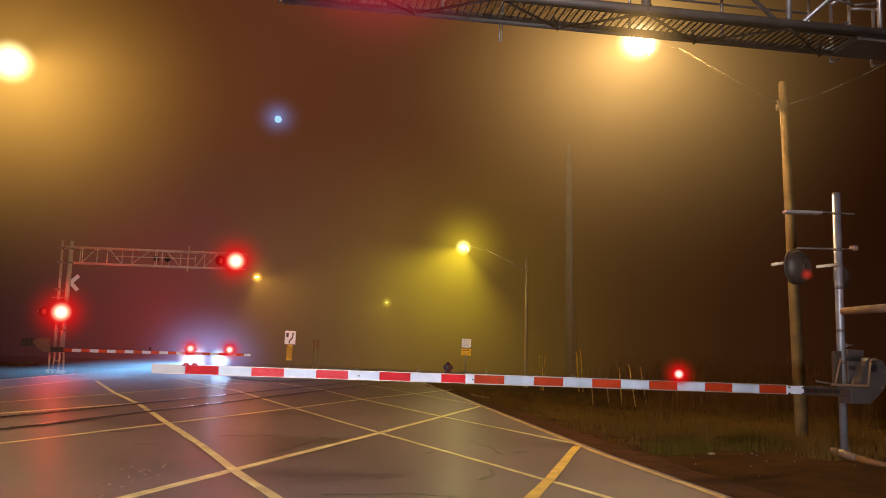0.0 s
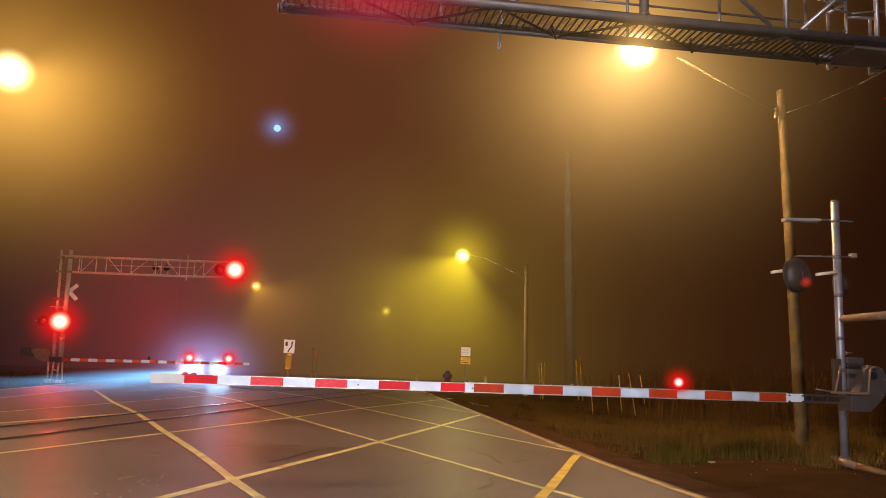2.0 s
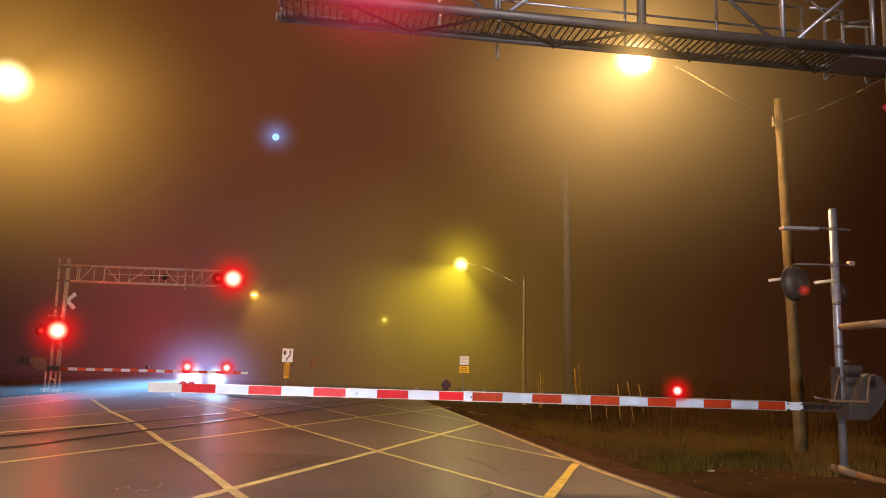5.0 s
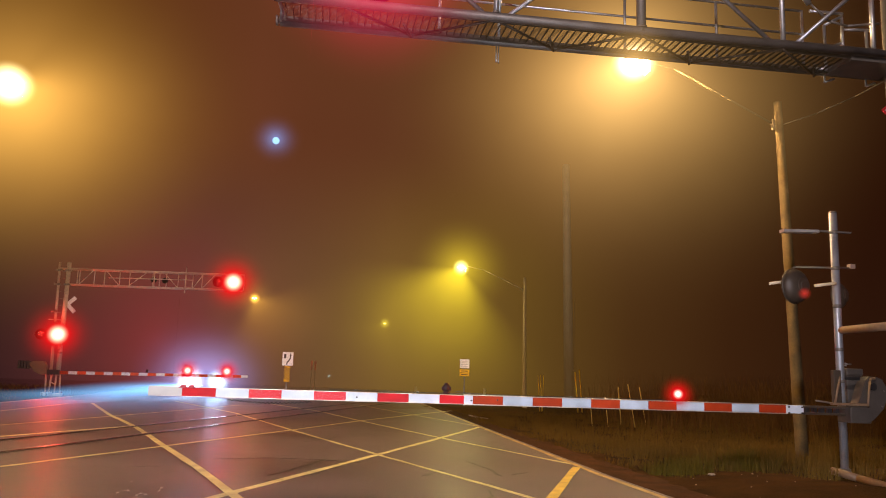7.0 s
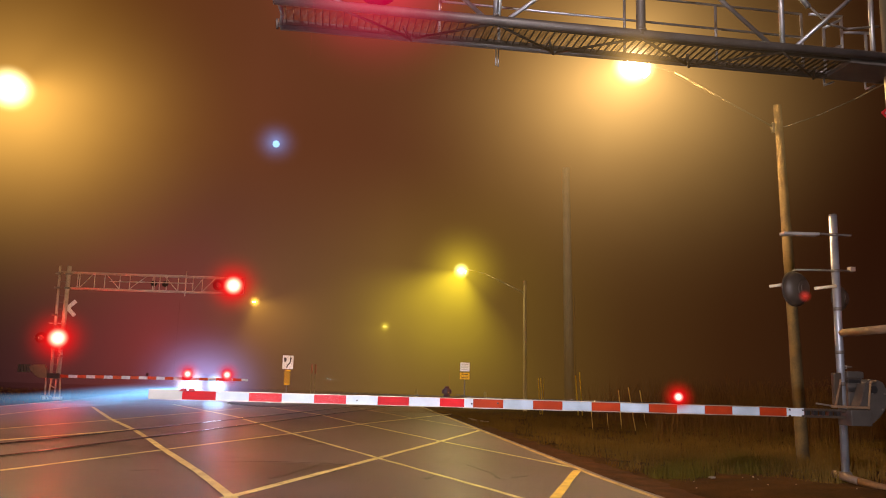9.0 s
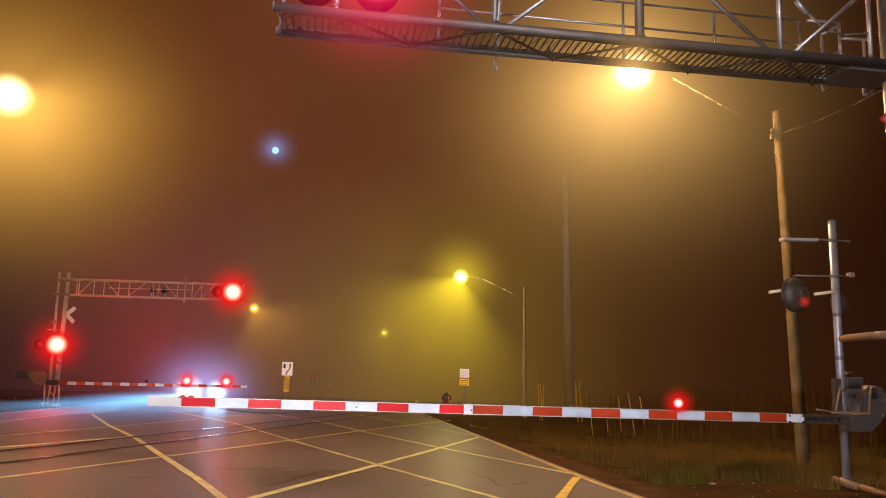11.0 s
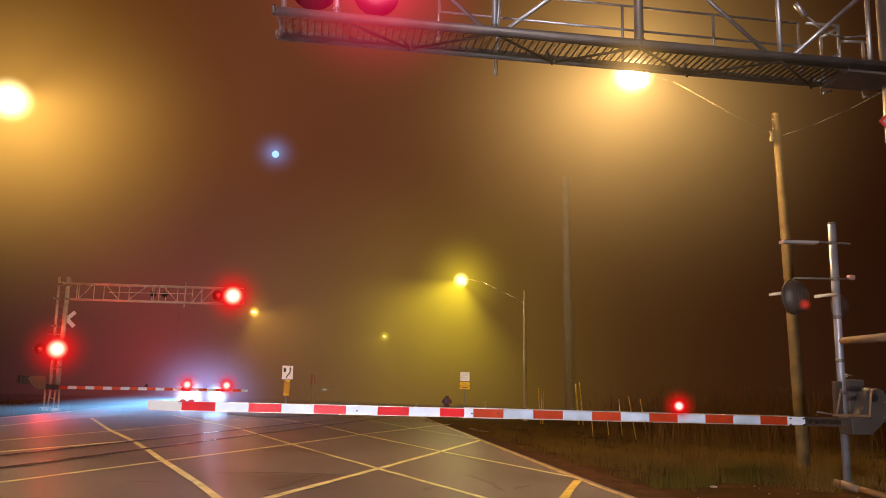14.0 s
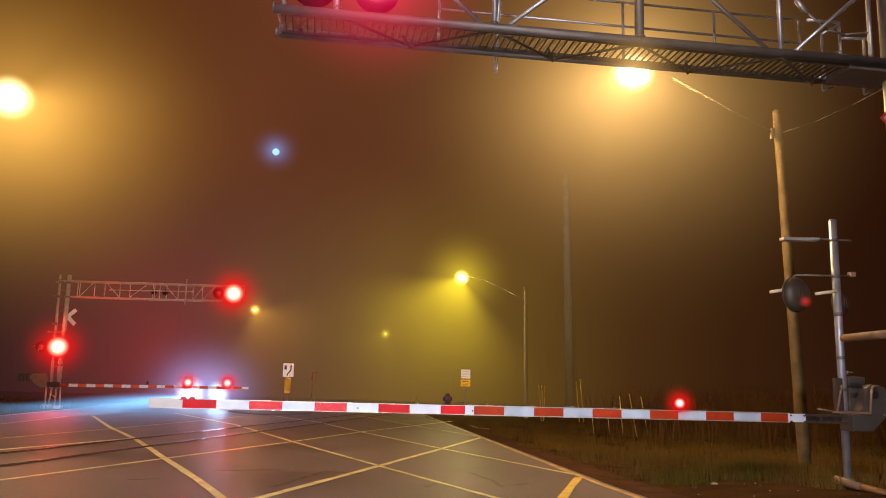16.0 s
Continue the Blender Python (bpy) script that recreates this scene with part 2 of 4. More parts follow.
REDSMALL = lit("lit_small_red_lamp", (1.0, 0.10, 0.04), 2.5)
HEADLIT = lit("lit_headlight", (0.62, 0.88, 1.0), 12.0)


# ---------- mesh helpers ----------
def bm_box(bm, lo, hi, bevel=0.0, mi=0):
    c = [(a + b) / 2 for a, b in zip(lo, hi)]
    s = [max(1e-4, b - a) for a, b in zip(lo, hi)]
    g = bmesh.ops.create_cube(bm, size=1, matrix=Matrix.Translation(c) @ Matrix.Diagonal((*s, 1)))
    fs = {f for v in g["verts"] for f in v.link_faces}
    if bevel:
        es = {e for v in g["verts"] for e in v.link_edges}
        r = bmesh.ops.bevel(bm, geom=list(es), offset=bevel, segments=2, affect="EDGES", profile=0.6)
        fs |= set(r["faces"])
    for f in fs:
        if f.is_valid:
            f.material_index = mi
    return bm


def bm_tube(bm, a, b, r0, r1=None, seg=12, mi=0):
    a, b = Vector(a), Vector(b)
    d = b - a
    q = d.to_track_quat("Z", "Y").to_matrix().to_4x4()
    g = bmesh.ops.create_cone(bm, cap_ends=True, segments=seg, radius1=r0, radius2=r0 if r1 is None else r1, depth=d.length,
                              matrix=Matrix.Translation((a + b) / 2) @ q)
    for f in {f for v in g["verts"] for f in v.link_faces}:
        f.smooth = len(f.verts) == 4
        f.material_index = mi
    return bm


def bm_path(bm, pts, r, seg=8):
    for a, b in zip(pts, pts[1:]):
        bm_tube(bm, a, b, r, seg=seg)
    return bm


def bm_disc(bm, m, r, seg=32, mi=0):
    g = bmesh.ops.create_circle(bm, cap_ends=True, segments=seg, radius=r, matrix=m)
    for f in {f for v in g["verts"] for f in v.link_faces}:
        f.material_index = mi
    return bm


def mesh(name, bm, *mats):
    me = bpy.data.meshes.new(name)
    bm.to_mesh(me)
    bm.free()
    for m in mats:
        me.materials.append(m)
    return me


def part(name, bm, material, parent, label="", at=None):
    mats = material if isinstance(material, (tuple, list)) else (material,)
    ob = new(name, mesh(name, bm, *mats))
    ob.parent = parent
    if at:
        ob.matrix_basis = at
    if label:
        ob["label"] = label
    return ob


def empty(name, at, label, category, group="", kind=""):
    ob = new(name)
    ob.empty_display_size = 0.2
    ob.matrix_basis = at if isinstance(at, Matrix) else Matrix.Translation(at)
    return tagged(ob, label, category, group, kind)


def single(name, bm, material, label, category, group="", kind="", at=None):
    mats = material if isinstance(material, (tuple, list)) else (material,)
    ob = new(name, mesh(name, bm, *mats))
    if at:
        ob.matrix_basis = at
    return tagged(ob, label, category, group, kind)


B = bmesh.new


def strip_mesh(pts, width, z, thick=0.004, rag=0.0, step=0.6):
    """A painted band along a line on the road, with slightly worn edges."""
    bm = B()
    rows = []
    for (x0, y0), (x1, y1) in zip(pts, pts[1:]):
        n = max(1, int(math.hypot(x1 - x0, y1 - y0) / step))
        for i in range(n + (1 if (x1, y1) == tuple(pts[-1]) else 0)):
            s = i / n
            rows.append((x0 + (x1 - x0) * s, y0 + (y1 - y0) * s, (x1 - x0), (y1 - y0)))
    vs = []
    for x, y, dx, dy in rows:
        k = math.hypot(dx, dy)
        nx, ny = -dy / k, dx / k
        a, b = width / 2 + random.uniform(-rag, rag), width / 2 + random.uniform(-rag, rag)
        vs.append((bm.verts.new((x + nx * a, y + ny * a, z)), bm.verts.new((x - nx * b, y - ny * b, z))))
    for p, q in zip(vs, vs[1:]):
        bm.faces.new((p[0], p[1], q[1], q[0]))
    ex = bmesh.ops.extrude_face_region(bm, geom=list(bm.faces))
    bmesh.ops.translate(bm, verts=[v for v in ex["geom"] if isinstance(v, bmesh.types.BMVert)], vec=(0, 0, thick))
    bmesh.ops.recalc_face_normals(bm, faces=list(bm.faces))
    return bm


# ---------- ground, road, tracks ----------
def verge_height(x, y):
    """The verge right of the road: a shallow bank round the signal, then a ditch."""
    if x < 4.9:
        return -0.03 if x > -11.8 else -0.05
    s = min(1, (x - 4.9) / 2.2)
    bank = 0.22 * s * max(0, 1 - abs(y - 9.5) / 5.5)
    ditch = -0.25 * min(1, max(0, (x - 5.4) / 3)) * min(1, max(0, (y - 13) / 8))
    return -0.03 + bank + ditch + 0.03 * noise.noise(Vector((x * 0.7, y * 0.7, 0)))


def build_ground():
    xs = [-900, -300, -100, -40, -20, -12.2, -11.6] + [4.7 + 0.35 * i for i in range(44)] + [24, 32, 60, 150, 400, 900]
    ys = [-300, -60, -15, 0] + [4 + 0.8 * i for i in range(60)] + [56, 64, 80, 110, 160, 300, 900, 2500]
    bm = B()
    grid = [[bm.verts.new((x, y, verge_height(x, y))) for x in xs] for y in ys]
    for r0, r1 in zip(grid, grid[1:]):
        for i in range(len(xs) - 1):
            bm.faces.new((r0[i], r0[i + 1], r1[i + 1], r1[i])).smooth = True
    single("ground", bm, SOIL, "dark bare soil and grass ground beside the road", "ground", kind="structure")


build_ground()


def edge_x(y):
    """The painted edge of the road on the verge side."""
    return 4.38 if y < 12 else 4.38 + 0.042 * (y - 12)


bm = B()
right = [(edge_x(y) + 0.16, y) for y in [-60, -20, 0, 5] + list(range(8, 44, 2)) + [50, 60, 80, 120, 250, 700]]
left = [(-11.6 - (0.06 * max(0, y - 40) if y < 60 else 1.2), y) for _, y in right]
top = [(bm.verts.new((x, y, 0)), bm.verts.new((u, y, 0))) for (x, y), (u, _) in zip(left, right)]
for p, q in zip(top, top[1:]):
    bm.faces.new((p[0], p[1], q[1], q[0]))
ex = bmesh.ops.extrude_face_region(bm, geom=list(bm.faces))
bmesh.ops.translate(bm, verts=[v for v in ex["geom"] if isinstance(v, bmesh.types.BMVert)], vec=(0, 0, -0.12))
bmesh.ops.recalc_face_normals(bm, faces=list(bm.faces))
single("road", bm, ASPHALT, "damp dark grey asphalt road over the crossing", "road", kind="structure")

single("shoulder", strip_mesh([(edge_x(y) + 0.48, y) for y in (0, 6, 10, 14, 20, 28, 40)], 0.62, -0.012, 0.008, 0.09, 0.3), SHOULDER,
       "crumbled brown gravel along the road edge", "gravel", kind="structure")

MARKS = [
    ("road_marking", [(-4.9, 10.4), (-4.26, 11.94), (-0.58, 20.6), (1.41, 25.6), (5.97, 35.5)], 0.09, YPAINT),
    ("road_marking", [(-2.65, 5.6), (-1.6, 8.14), (1.14, 14.65), (2.95, 19.02), (4.87, 23.76)], 0.12, YPAINT),
    ("road_marking", [(-7.0, 14.6), (-6.06, 16.82), (-4.35, 20.9)], 0.13, YPAINT),
    ("road_marking", [(-7.9, 17.6), (-7.12, 20.1), (-5.89, 24.5), (-4.2, 31.0), (-3.2, 35.5)], 0.12, WPAINT),
    ("road_marking", [(-8.6, 33.1), (-6.0, 25.16), (-4.37, 20.74), (-2.76, 15.7), (-1.66, 12.26), (-0.91, 9.73), (0.35, 5.8)], 0.125, YPAINT),
    ("road_marking", [(-6.4, 38.0), (-2.7, 28.3), (-0.58, 20.6), (1.14, 14.65), (2.01, 11.74), (2.99, 8.43), (3.95, 5.2)], 0.09, YPAINT),
    ("road_marking", [(-2.1, 37.6), (0.1, 31.5), (1.43, 25.3), (2.95, 19.02), (4.45, 13.5)], 0.09, YPAINT),
    ("road_marking", [(2.1, 39.0), (3.61, 30.5), (4.85, 24.2)], 0.10, WPAINT),
    ("edge_line", [(edge_x(y), y) for y in (2, 8, 12, 18, 24, 30, 38, 50)], 0.095, EDGEPAINT),
    ("stop_line", [(4.34, 13.07), (3.25, 10.47), (2.54, 8.83), (1.7, 6.9)], 0.13, STOPPAINT),
    ("road_marking", [(-9.4, 20.0), (-9.28, 26.0), (-9.2, 32.0)], 0.11, WPAINT),
    ("edge_line", [(-11.2, 5), (-11.3, 40)], 0.14, WPAINT),
]
for i, (nm, pts, wd, mt) in enumerate(MARKS):
    single(nm, strip_mesh(pts, wd, 0.001 + 0.0012 * i, 0.004, 0.012, 0.5), mt, "worn yellow painted line on the asphalt", "road marking", "yellow lines of the box marking", "structure")


def track_x(y):
    return -5.72 + 0.30 * (y - 16)


for off, nm in ((0, "far"), (1.46, "near")):
    pts = [(track_x(y) + off, y) for y in (-8, 4, 16, 28, 40, 60)]
    single("rail", strip_mesh(pts, 0.072, 0.012, 0.006), RAILTOP, "polished steel rail head set flush in the road", "rail", "rails of the track", "structure")
    single("flangeway", strip_mesh([(x + 0.085, y) for x, y in pts], 0.085, 0.010, 0.004), RUBBER, "dark rubber-lined gap beside the rail", "flangeway", "", "structure")
# ---------- fog: rigid sheets that glow by themselves, as if the lamps lit them ---
FY = 41.45  # the far signals
FACE = Matrix.Rotation(math.pi / 2, 4, "X")  # a disc that faces along y


def facing(at):
    """A pose at a place, turned about the vertical so that its y axis runs from the road's middle through the place."""
    v = Vector(at) - EYE
    return Matrix.Translation(at) @ Matrix.Rotation(-math.atan2(v.x, v.y), 4, "Z")


# a flat disc that glows by itself, with a lamp's haze painted in
def fog_glow(at, radius, color, strength, power, core=(1, 1, 1), core_strength=0.0, core_size=0.1, down=0.0, side=0.0, scale=(1, 1, 1), turn=0.0, label="glowing disc painted as haze round a lamp", cone=None, close=None):
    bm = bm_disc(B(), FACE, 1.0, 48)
    ob = single("fog_glow_disc", bm, glow_mat("fog_glow_disc", color, strength, power, core, core_strength, core_size, down, side, cone=cone, close=close), label, "fog", "", "stuff")
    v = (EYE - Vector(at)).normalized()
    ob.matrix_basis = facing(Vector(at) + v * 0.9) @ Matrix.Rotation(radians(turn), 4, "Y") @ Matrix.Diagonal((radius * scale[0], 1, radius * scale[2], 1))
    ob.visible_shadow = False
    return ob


fog_glow(STREET["near"], 7.7, (1.0, 0.56, 0.165), 1.38, 4.3, (1.0, 0.88, 0.52), 12.0, 0.070, 0.0, 0.26, label="glowing disc painted as pale orange haze round the street lamp", cone=(-6, 50, 120, 0.58), close=(0.34, 0.35))
# extra disc this side of the gantry, painted as the lamp's bloom
fog_glow(EYE.lerp(Vector(STREET["near"]), 0.50), 2.6, (1.0, 0.56, 0.16), 0.05, 2.2, label="glowing disc painted as orange haze before the street lamp", close=(0.22, 18.0))
fog_glow(STREET["left"], 8.9, (1.0, 0.51, 0.095), 1.60, 4.7, (1.0, 0.84, 0.36), 12.0, 0.076, 0.0, -0.1, label="glowing disc painted as pale orange haze round the street lamp", cone=(25, 60, 125, 0.45))
fog_glow(STREET["mid"], 12.0, (0.72, 0.52, 0.020), 1.15, 2.9, (1.0, 0.92, 0.25), 9.0, 0.050, 0.0, 0.0, label="glowing disc painted as yellow haze below the street lamp", cone=(-24, 24, 72, 0.06), close=(0.30, 0.85))
fog_glow(STREET["far"], 15.0, (0.8, 0.53, 0.03), 0.62, 2.6, (1.0, 0.78, 0.06), 9.0, 0.060, 0.0, 0.0, label="glowing disc painted as yellow haze below the far street lamp", cone=(-30, 25, 75, 0.12), close=(0.24, 0.8))
fog_glow(STREET["far_left"], 11.0, (0.9, 0.44, 0.05), 0.66, 2.6, (1.0, 0.52, 0.06), 8.0, 0.060, 0.0, 0.0, label="glowing disc painted as orange haze round the far street lamp", cone=(38, 22, 78, 0.12), close=(0.24, 1.0))

def fog_glow_sheet(y, alpha, height):
    """A flat sheet across the view, glowing in the colours of lit fog, thick at the ground and thin higher up."""
    m = bpy.data.materials.new("fog_glow_sheet")
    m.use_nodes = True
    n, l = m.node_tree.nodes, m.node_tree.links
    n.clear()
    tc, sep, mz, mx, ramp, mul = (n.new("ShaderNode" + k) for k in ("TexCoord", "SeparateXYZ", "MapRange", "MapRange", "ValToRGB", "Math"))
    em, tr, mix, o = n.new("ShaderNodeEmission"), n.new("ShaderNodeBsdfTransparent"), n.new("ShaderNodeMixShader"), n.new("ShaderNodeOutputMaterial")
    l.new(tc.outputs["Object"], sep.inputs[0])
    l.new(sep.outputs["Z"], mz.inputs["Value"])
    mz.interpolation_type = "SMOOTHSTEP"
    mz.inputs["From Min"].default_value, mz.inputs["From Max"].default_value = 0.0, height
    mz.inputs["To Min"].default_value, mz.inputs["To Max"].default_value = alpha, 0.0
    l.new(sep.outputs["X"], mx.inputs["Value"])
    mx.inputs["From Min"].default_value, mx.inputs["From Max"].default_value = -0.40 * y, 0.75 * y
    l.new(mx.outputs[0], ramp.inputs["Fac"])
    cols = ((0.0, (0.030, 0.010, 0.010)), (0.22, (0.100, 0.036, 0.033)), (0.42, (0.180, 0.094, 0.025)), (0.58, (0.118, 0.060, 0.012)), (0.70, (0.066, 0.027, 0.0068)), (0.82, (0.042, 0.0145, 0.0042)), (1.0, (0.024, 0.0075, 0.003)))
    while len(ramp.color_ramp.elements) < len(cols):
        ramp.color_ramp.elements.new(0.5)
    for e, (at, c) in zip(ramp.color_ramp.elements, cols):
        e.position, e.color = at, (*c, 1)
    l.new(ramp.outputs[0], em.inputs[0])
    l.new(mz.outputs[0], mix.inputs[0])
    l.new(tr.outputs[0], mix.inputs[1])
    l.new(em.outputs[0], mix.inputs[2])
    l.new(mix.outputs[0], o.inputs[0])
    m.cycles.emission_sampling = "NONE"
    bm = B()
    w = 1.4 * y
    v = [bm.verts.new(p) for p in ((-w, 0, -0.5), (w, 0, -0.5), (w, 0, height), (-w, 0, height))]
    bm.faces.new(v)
    ob = single("fog_glow_sheet", bm, m, "glowing sheet painted as low brown night fog", "fog", "", "structure")
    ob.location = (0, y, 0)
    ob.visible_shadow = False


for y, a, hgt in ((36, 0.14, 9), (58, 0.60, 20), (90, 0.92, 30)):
    fog_glow_sheet(y, a, hgt)

# ---------- signal lamps ----------
PLATES = []  # (object, pose, phase): lamps that flash by turning their bright face to the road


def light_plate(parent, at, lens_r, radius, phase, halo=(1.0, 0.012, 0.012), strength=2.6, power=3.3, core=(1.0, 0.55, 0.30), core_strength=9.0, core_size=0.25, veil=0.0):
    """A self-glowing disc painted as a lamp's haze and, before a black back, its bright lens (none where lens_r is 0).
    Phase 0 or 1: flashes in turn; None: steady.
    """
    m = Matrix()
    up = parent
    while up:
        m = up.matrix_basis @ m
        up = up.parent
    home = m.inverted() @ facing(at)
    fog = glow_mat("red_glow", halo, strength, power, core, core_strength, core_size, radius=radius, veil=veil)
    made = [part("haze_glow_disc", bm_disc(B(), Matrix.Translation((0, -0.01, 0)) @ FACE, radius, 40), fog, parent, "glowing disc painted as red haze round a signal lamp")]
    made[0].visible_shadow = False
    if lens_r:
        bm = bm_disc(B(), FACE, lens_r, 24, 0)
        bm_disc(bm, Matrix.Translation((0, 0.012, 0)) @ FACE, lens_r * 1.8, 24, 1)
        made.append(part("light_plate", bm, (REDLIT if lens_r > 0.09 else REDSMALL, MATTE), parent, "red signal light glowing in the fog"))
    for ob in made:
        ob.matrix_basis = home
        if phase is not None:
            PLATES.append((ob, home.copy(), phase))


def signal_head(parent, at, turn=0.0, r=0.30, lens=0.15, label="round black signal head with red lens"):
    """Background disc, housing, hood and lens; it faces along -y before the turn."""
    bm = B()
    bm_tube(bm, (0, 0.0, 0), (0, 0.012, 0), r, seg=32)
    bm_tube(bm, (0, 0.012, 0), (0, 0.16, 0), lens * 1.1, lens * 0.75, seg=20)
    for i in range(15):  # hood, open below
        a0, a1 = radians(-30 + i * 16), radians(-30 + (i + 1) * 16)
        k = lens * 1.08
        dep = [-0.26 + 0.14 * abs((i + j - 7.5) / 7.5) for j in (0, 1)]
        q = [bm.verts.new((k * math.cos(a), d, k * math.sin(a))) for a, d in ((a0, 0), (a1, 0), (a1, dep[1]), (a0, dep[0]))]
        bm.faces.new(q)
    head = part("signal_head", bm, MATTE, parent, label, Matrix.Translation(at) @ Matrix.Rotation(radians(turn), 4, "Z"))
    bm = B()
    bmesh.ops.create_uvsphere(bm, u_segments=20, v_segments=10, radius=lens, matrix=Matrix.Diagonal((1, 0.25, 1, 1)))
    for f in bm.faces:
        f.smooth = True
    part("lens", bm, REDLENS, head, "dark red glass lens")
    return head


def stripes(parent, x0, y, z, runs, depth=0.03, slope=0.0):
    """The boards of a gate arm: (width, material, height) from x0 on."""
    x = x0
    for wd, mt, hgt in runs:
        zz = z + slope * (x + wd / 2 - x0)
        bm = bm_box(B(), (x + 0.001, y - depth / 2, zz - hgt / 2), (x + wd - 0.001, y + depth / 2, zz + hgt / 2), 0.004)
        part("arm_panel", bm, mt, parent, "white reflective panel" if mt in (ARMWHITE, ARMBEIGE, ARMPALE, FARWHITE) else "red reflective panel")
        x += wd
    return x


# ---------- the near gate ----------
def near_gate():
    g = empty("crossing_gate", (7.4, 10.5, 0.2), "lowered red and white striped crossing gate arm with grey drive box", "crossing gate", "crossing gates")
    S = 0.4064
    off = Vector((-7.4, -10.5, -0.2))

    def at(x, y, z):
        return Vector((x, y, z)) + off

    runs = [(S, ARMBEIGE if i == 0 else ARMWHITE if i % 2 == 0 else ARMSPECK if i in (3, 5) else ARMRED, 0.106 + 0.001 * i) for i in range(9)] + [(0.325, ARMRED, 0.116)]
    x = stripes(g, -2.065 - 7.4, -0.08, 1.128 - 0.2, runs)
    runs = [(0.122, ARMWHITE, 0.116)] + [(S, ARMORANGE if i % 2 == 0 else ARMPALE, 0.116 - 0.0005 * i) for i in range(11)] + [(0.27, ARMWHITE, 0.112)]
    x1 = stripes(g, x, -0.062, 1.128 - 0.2, runs)
    # aluminium edges of the butt section, bolts, splice
    for dz in (-0.053, 0.069):
        part("arm_edge", bm_box(B(), (x, -0.085, 0.92 + dz - 0.006), (x1 - 0.25, -0.03, 0.92 + dz + 0.006), 0.002), ALU, g, "pale aluminium edge rail")
    for dz in (-0.053, 0.060):
        part("arm_edge", bm_box(B(), (-2.06 - 7.4, -0.10, 0.92 + dz), (x, -0.06, 0.92 + dz + 0.007), 0.002), ALU, g, "pale aluminium edge rail")
    for bx, bz in ((x1 - 0.23, 0.96), (x1 - 0.03, 0.96), (x1 - 0.23, 0.88), (x1 - 0.03, 0.88), (x + 0.1, 0.92), (-2.065 - 7.4 + 6 * S + 0.14, 0.92), (x + 0.45, 0.935)):
        part("bolt", bm_tube(B(), (bx, -0.10, bz), (bx, -0.05, bz), 0.011, seg=8), BLACK, g)
    for bx in (x + 0.06, x + 1.45, -2.065 - 7.4 + 6 * S + 0.1, -2.065 - 7.4 + 8 * S + 0.1):
        part("clip", bm_box(B(), (bx, -0.09, 0.995), (bx + 0.03, -0.05, 1.018), 0.004), DARKSTEEL, g)
    # wire along the top and hanging below the arm
    rng = random.Random(4)
    pts = [at(-1.10 + i * 0.026, 10.39, 1.045 - 0.03 * math.sin(math.pi * i / 40) + (0.010 if i % 2 else -0.010)) for i in range(41)]
    part("coiled_wire", bm_path(B(), pts, 0.006, 5), BLACK, g, "black coiled lamp wire sagging below the arm")
    pts = [at(0.15 + i * 0.022, 10.40, 1.205 + (0.006 if i % 2 else -0.006) + rng.uniform(-0.002, 0.002)) for i in range(84)]
    part("lamp_wire", bm_path(B(), pts, 0.005, 5), BLACK, g, "black coiled wire along the top edge")
    pts = [at(1.80, 10.40, 1.235), at(2.0, 10.40, 1.212), at(2.3, 10.40, 1.204), at(2.9, 10.40, 1.202), at(4.7, 10.40, 1.204)]
    part("lamp_wire", bm_path(B(), pts, 0.004, 5), BLACK, g, "thin black wire along the top edge")
    # three arm lamps
    bm = bm_box(B(), (-0.10, -0.035, 0.0), (0.10, 0.035, 0.022), 0.006)
    bm_tube(bm, (-0.05, -0.05, 0.035), (-0.05, 0.05, 0.035), 0.032, seg=12)
    bm_tube(bm, (0.05, -0.05, 0.035), (0.05, 0.05, 0.035), 0.032, seg=12)
    part("tip_lamp", bm, mat("bright_red_plastic", (0.42, 0.010, 0.022), 0.4), g, "low red tip lamp", Matrix.Translation(at(-1.60, 10.42, 1.172)) @ Matrix.Diagonal((1, 1, 0.6, 1)))
    for lx, ph, R, cs in ((1.68, 1, 0.62, 0.21), (4.85, 0, 0.30, 0.26)):
        bm = B()
        bm_box(bm, (-0.05, -0.03, 0.0), (0.05, 0.03, 0.04), 0.006)
        bm_tube(bm, (0, -0.045, 0.095), (0, 0.045, 0.095), 0.062, 0.062, 16)
        bm_box(bm, (-0.03, -0.04, 0.15), (0.03, 0.04, 0.175), 0.006)
        bm_box(bm, (-0.075, -0.025, 0.06), (-0.05, 0.025, 0.12), 0.006)
        bm_box(bm, (0.05, -0.025, 0.06), (0.075, 0.025, 0.12), 0.006)
        h = part("gate_lamp", bm, LAMPRED, g, "small red gate lamp on the arm", Matrix.Translation(at(lx, 10.42, 1.192)) @ Matrix.Scale(0.82, 4))
        bm = B()
        bmesh.ops.create_uvsphere(bm, u_segments=16, v_segments=8, radius=0.052, matrix=Matrix.Translation((0, -0.045, 0.095)) @ Matrix.Diagonal((1, 0.35, 1, 1)))
        part("lens", bm, REDLENS, h, "dark red lens")
        if ph is not None:
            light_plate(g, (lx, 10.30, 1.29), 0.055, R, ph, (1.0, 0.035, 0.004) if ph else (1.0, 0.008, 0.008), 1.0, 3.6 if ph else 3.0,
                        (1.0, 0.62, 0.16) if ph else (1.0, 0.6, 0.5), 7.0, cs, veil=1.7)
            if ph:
                # wider disc without a lens, the lamp's orange haze painted as glow
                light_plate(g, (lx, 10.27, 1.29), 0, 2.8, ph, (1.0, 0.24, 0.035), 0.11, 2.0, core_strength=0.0)
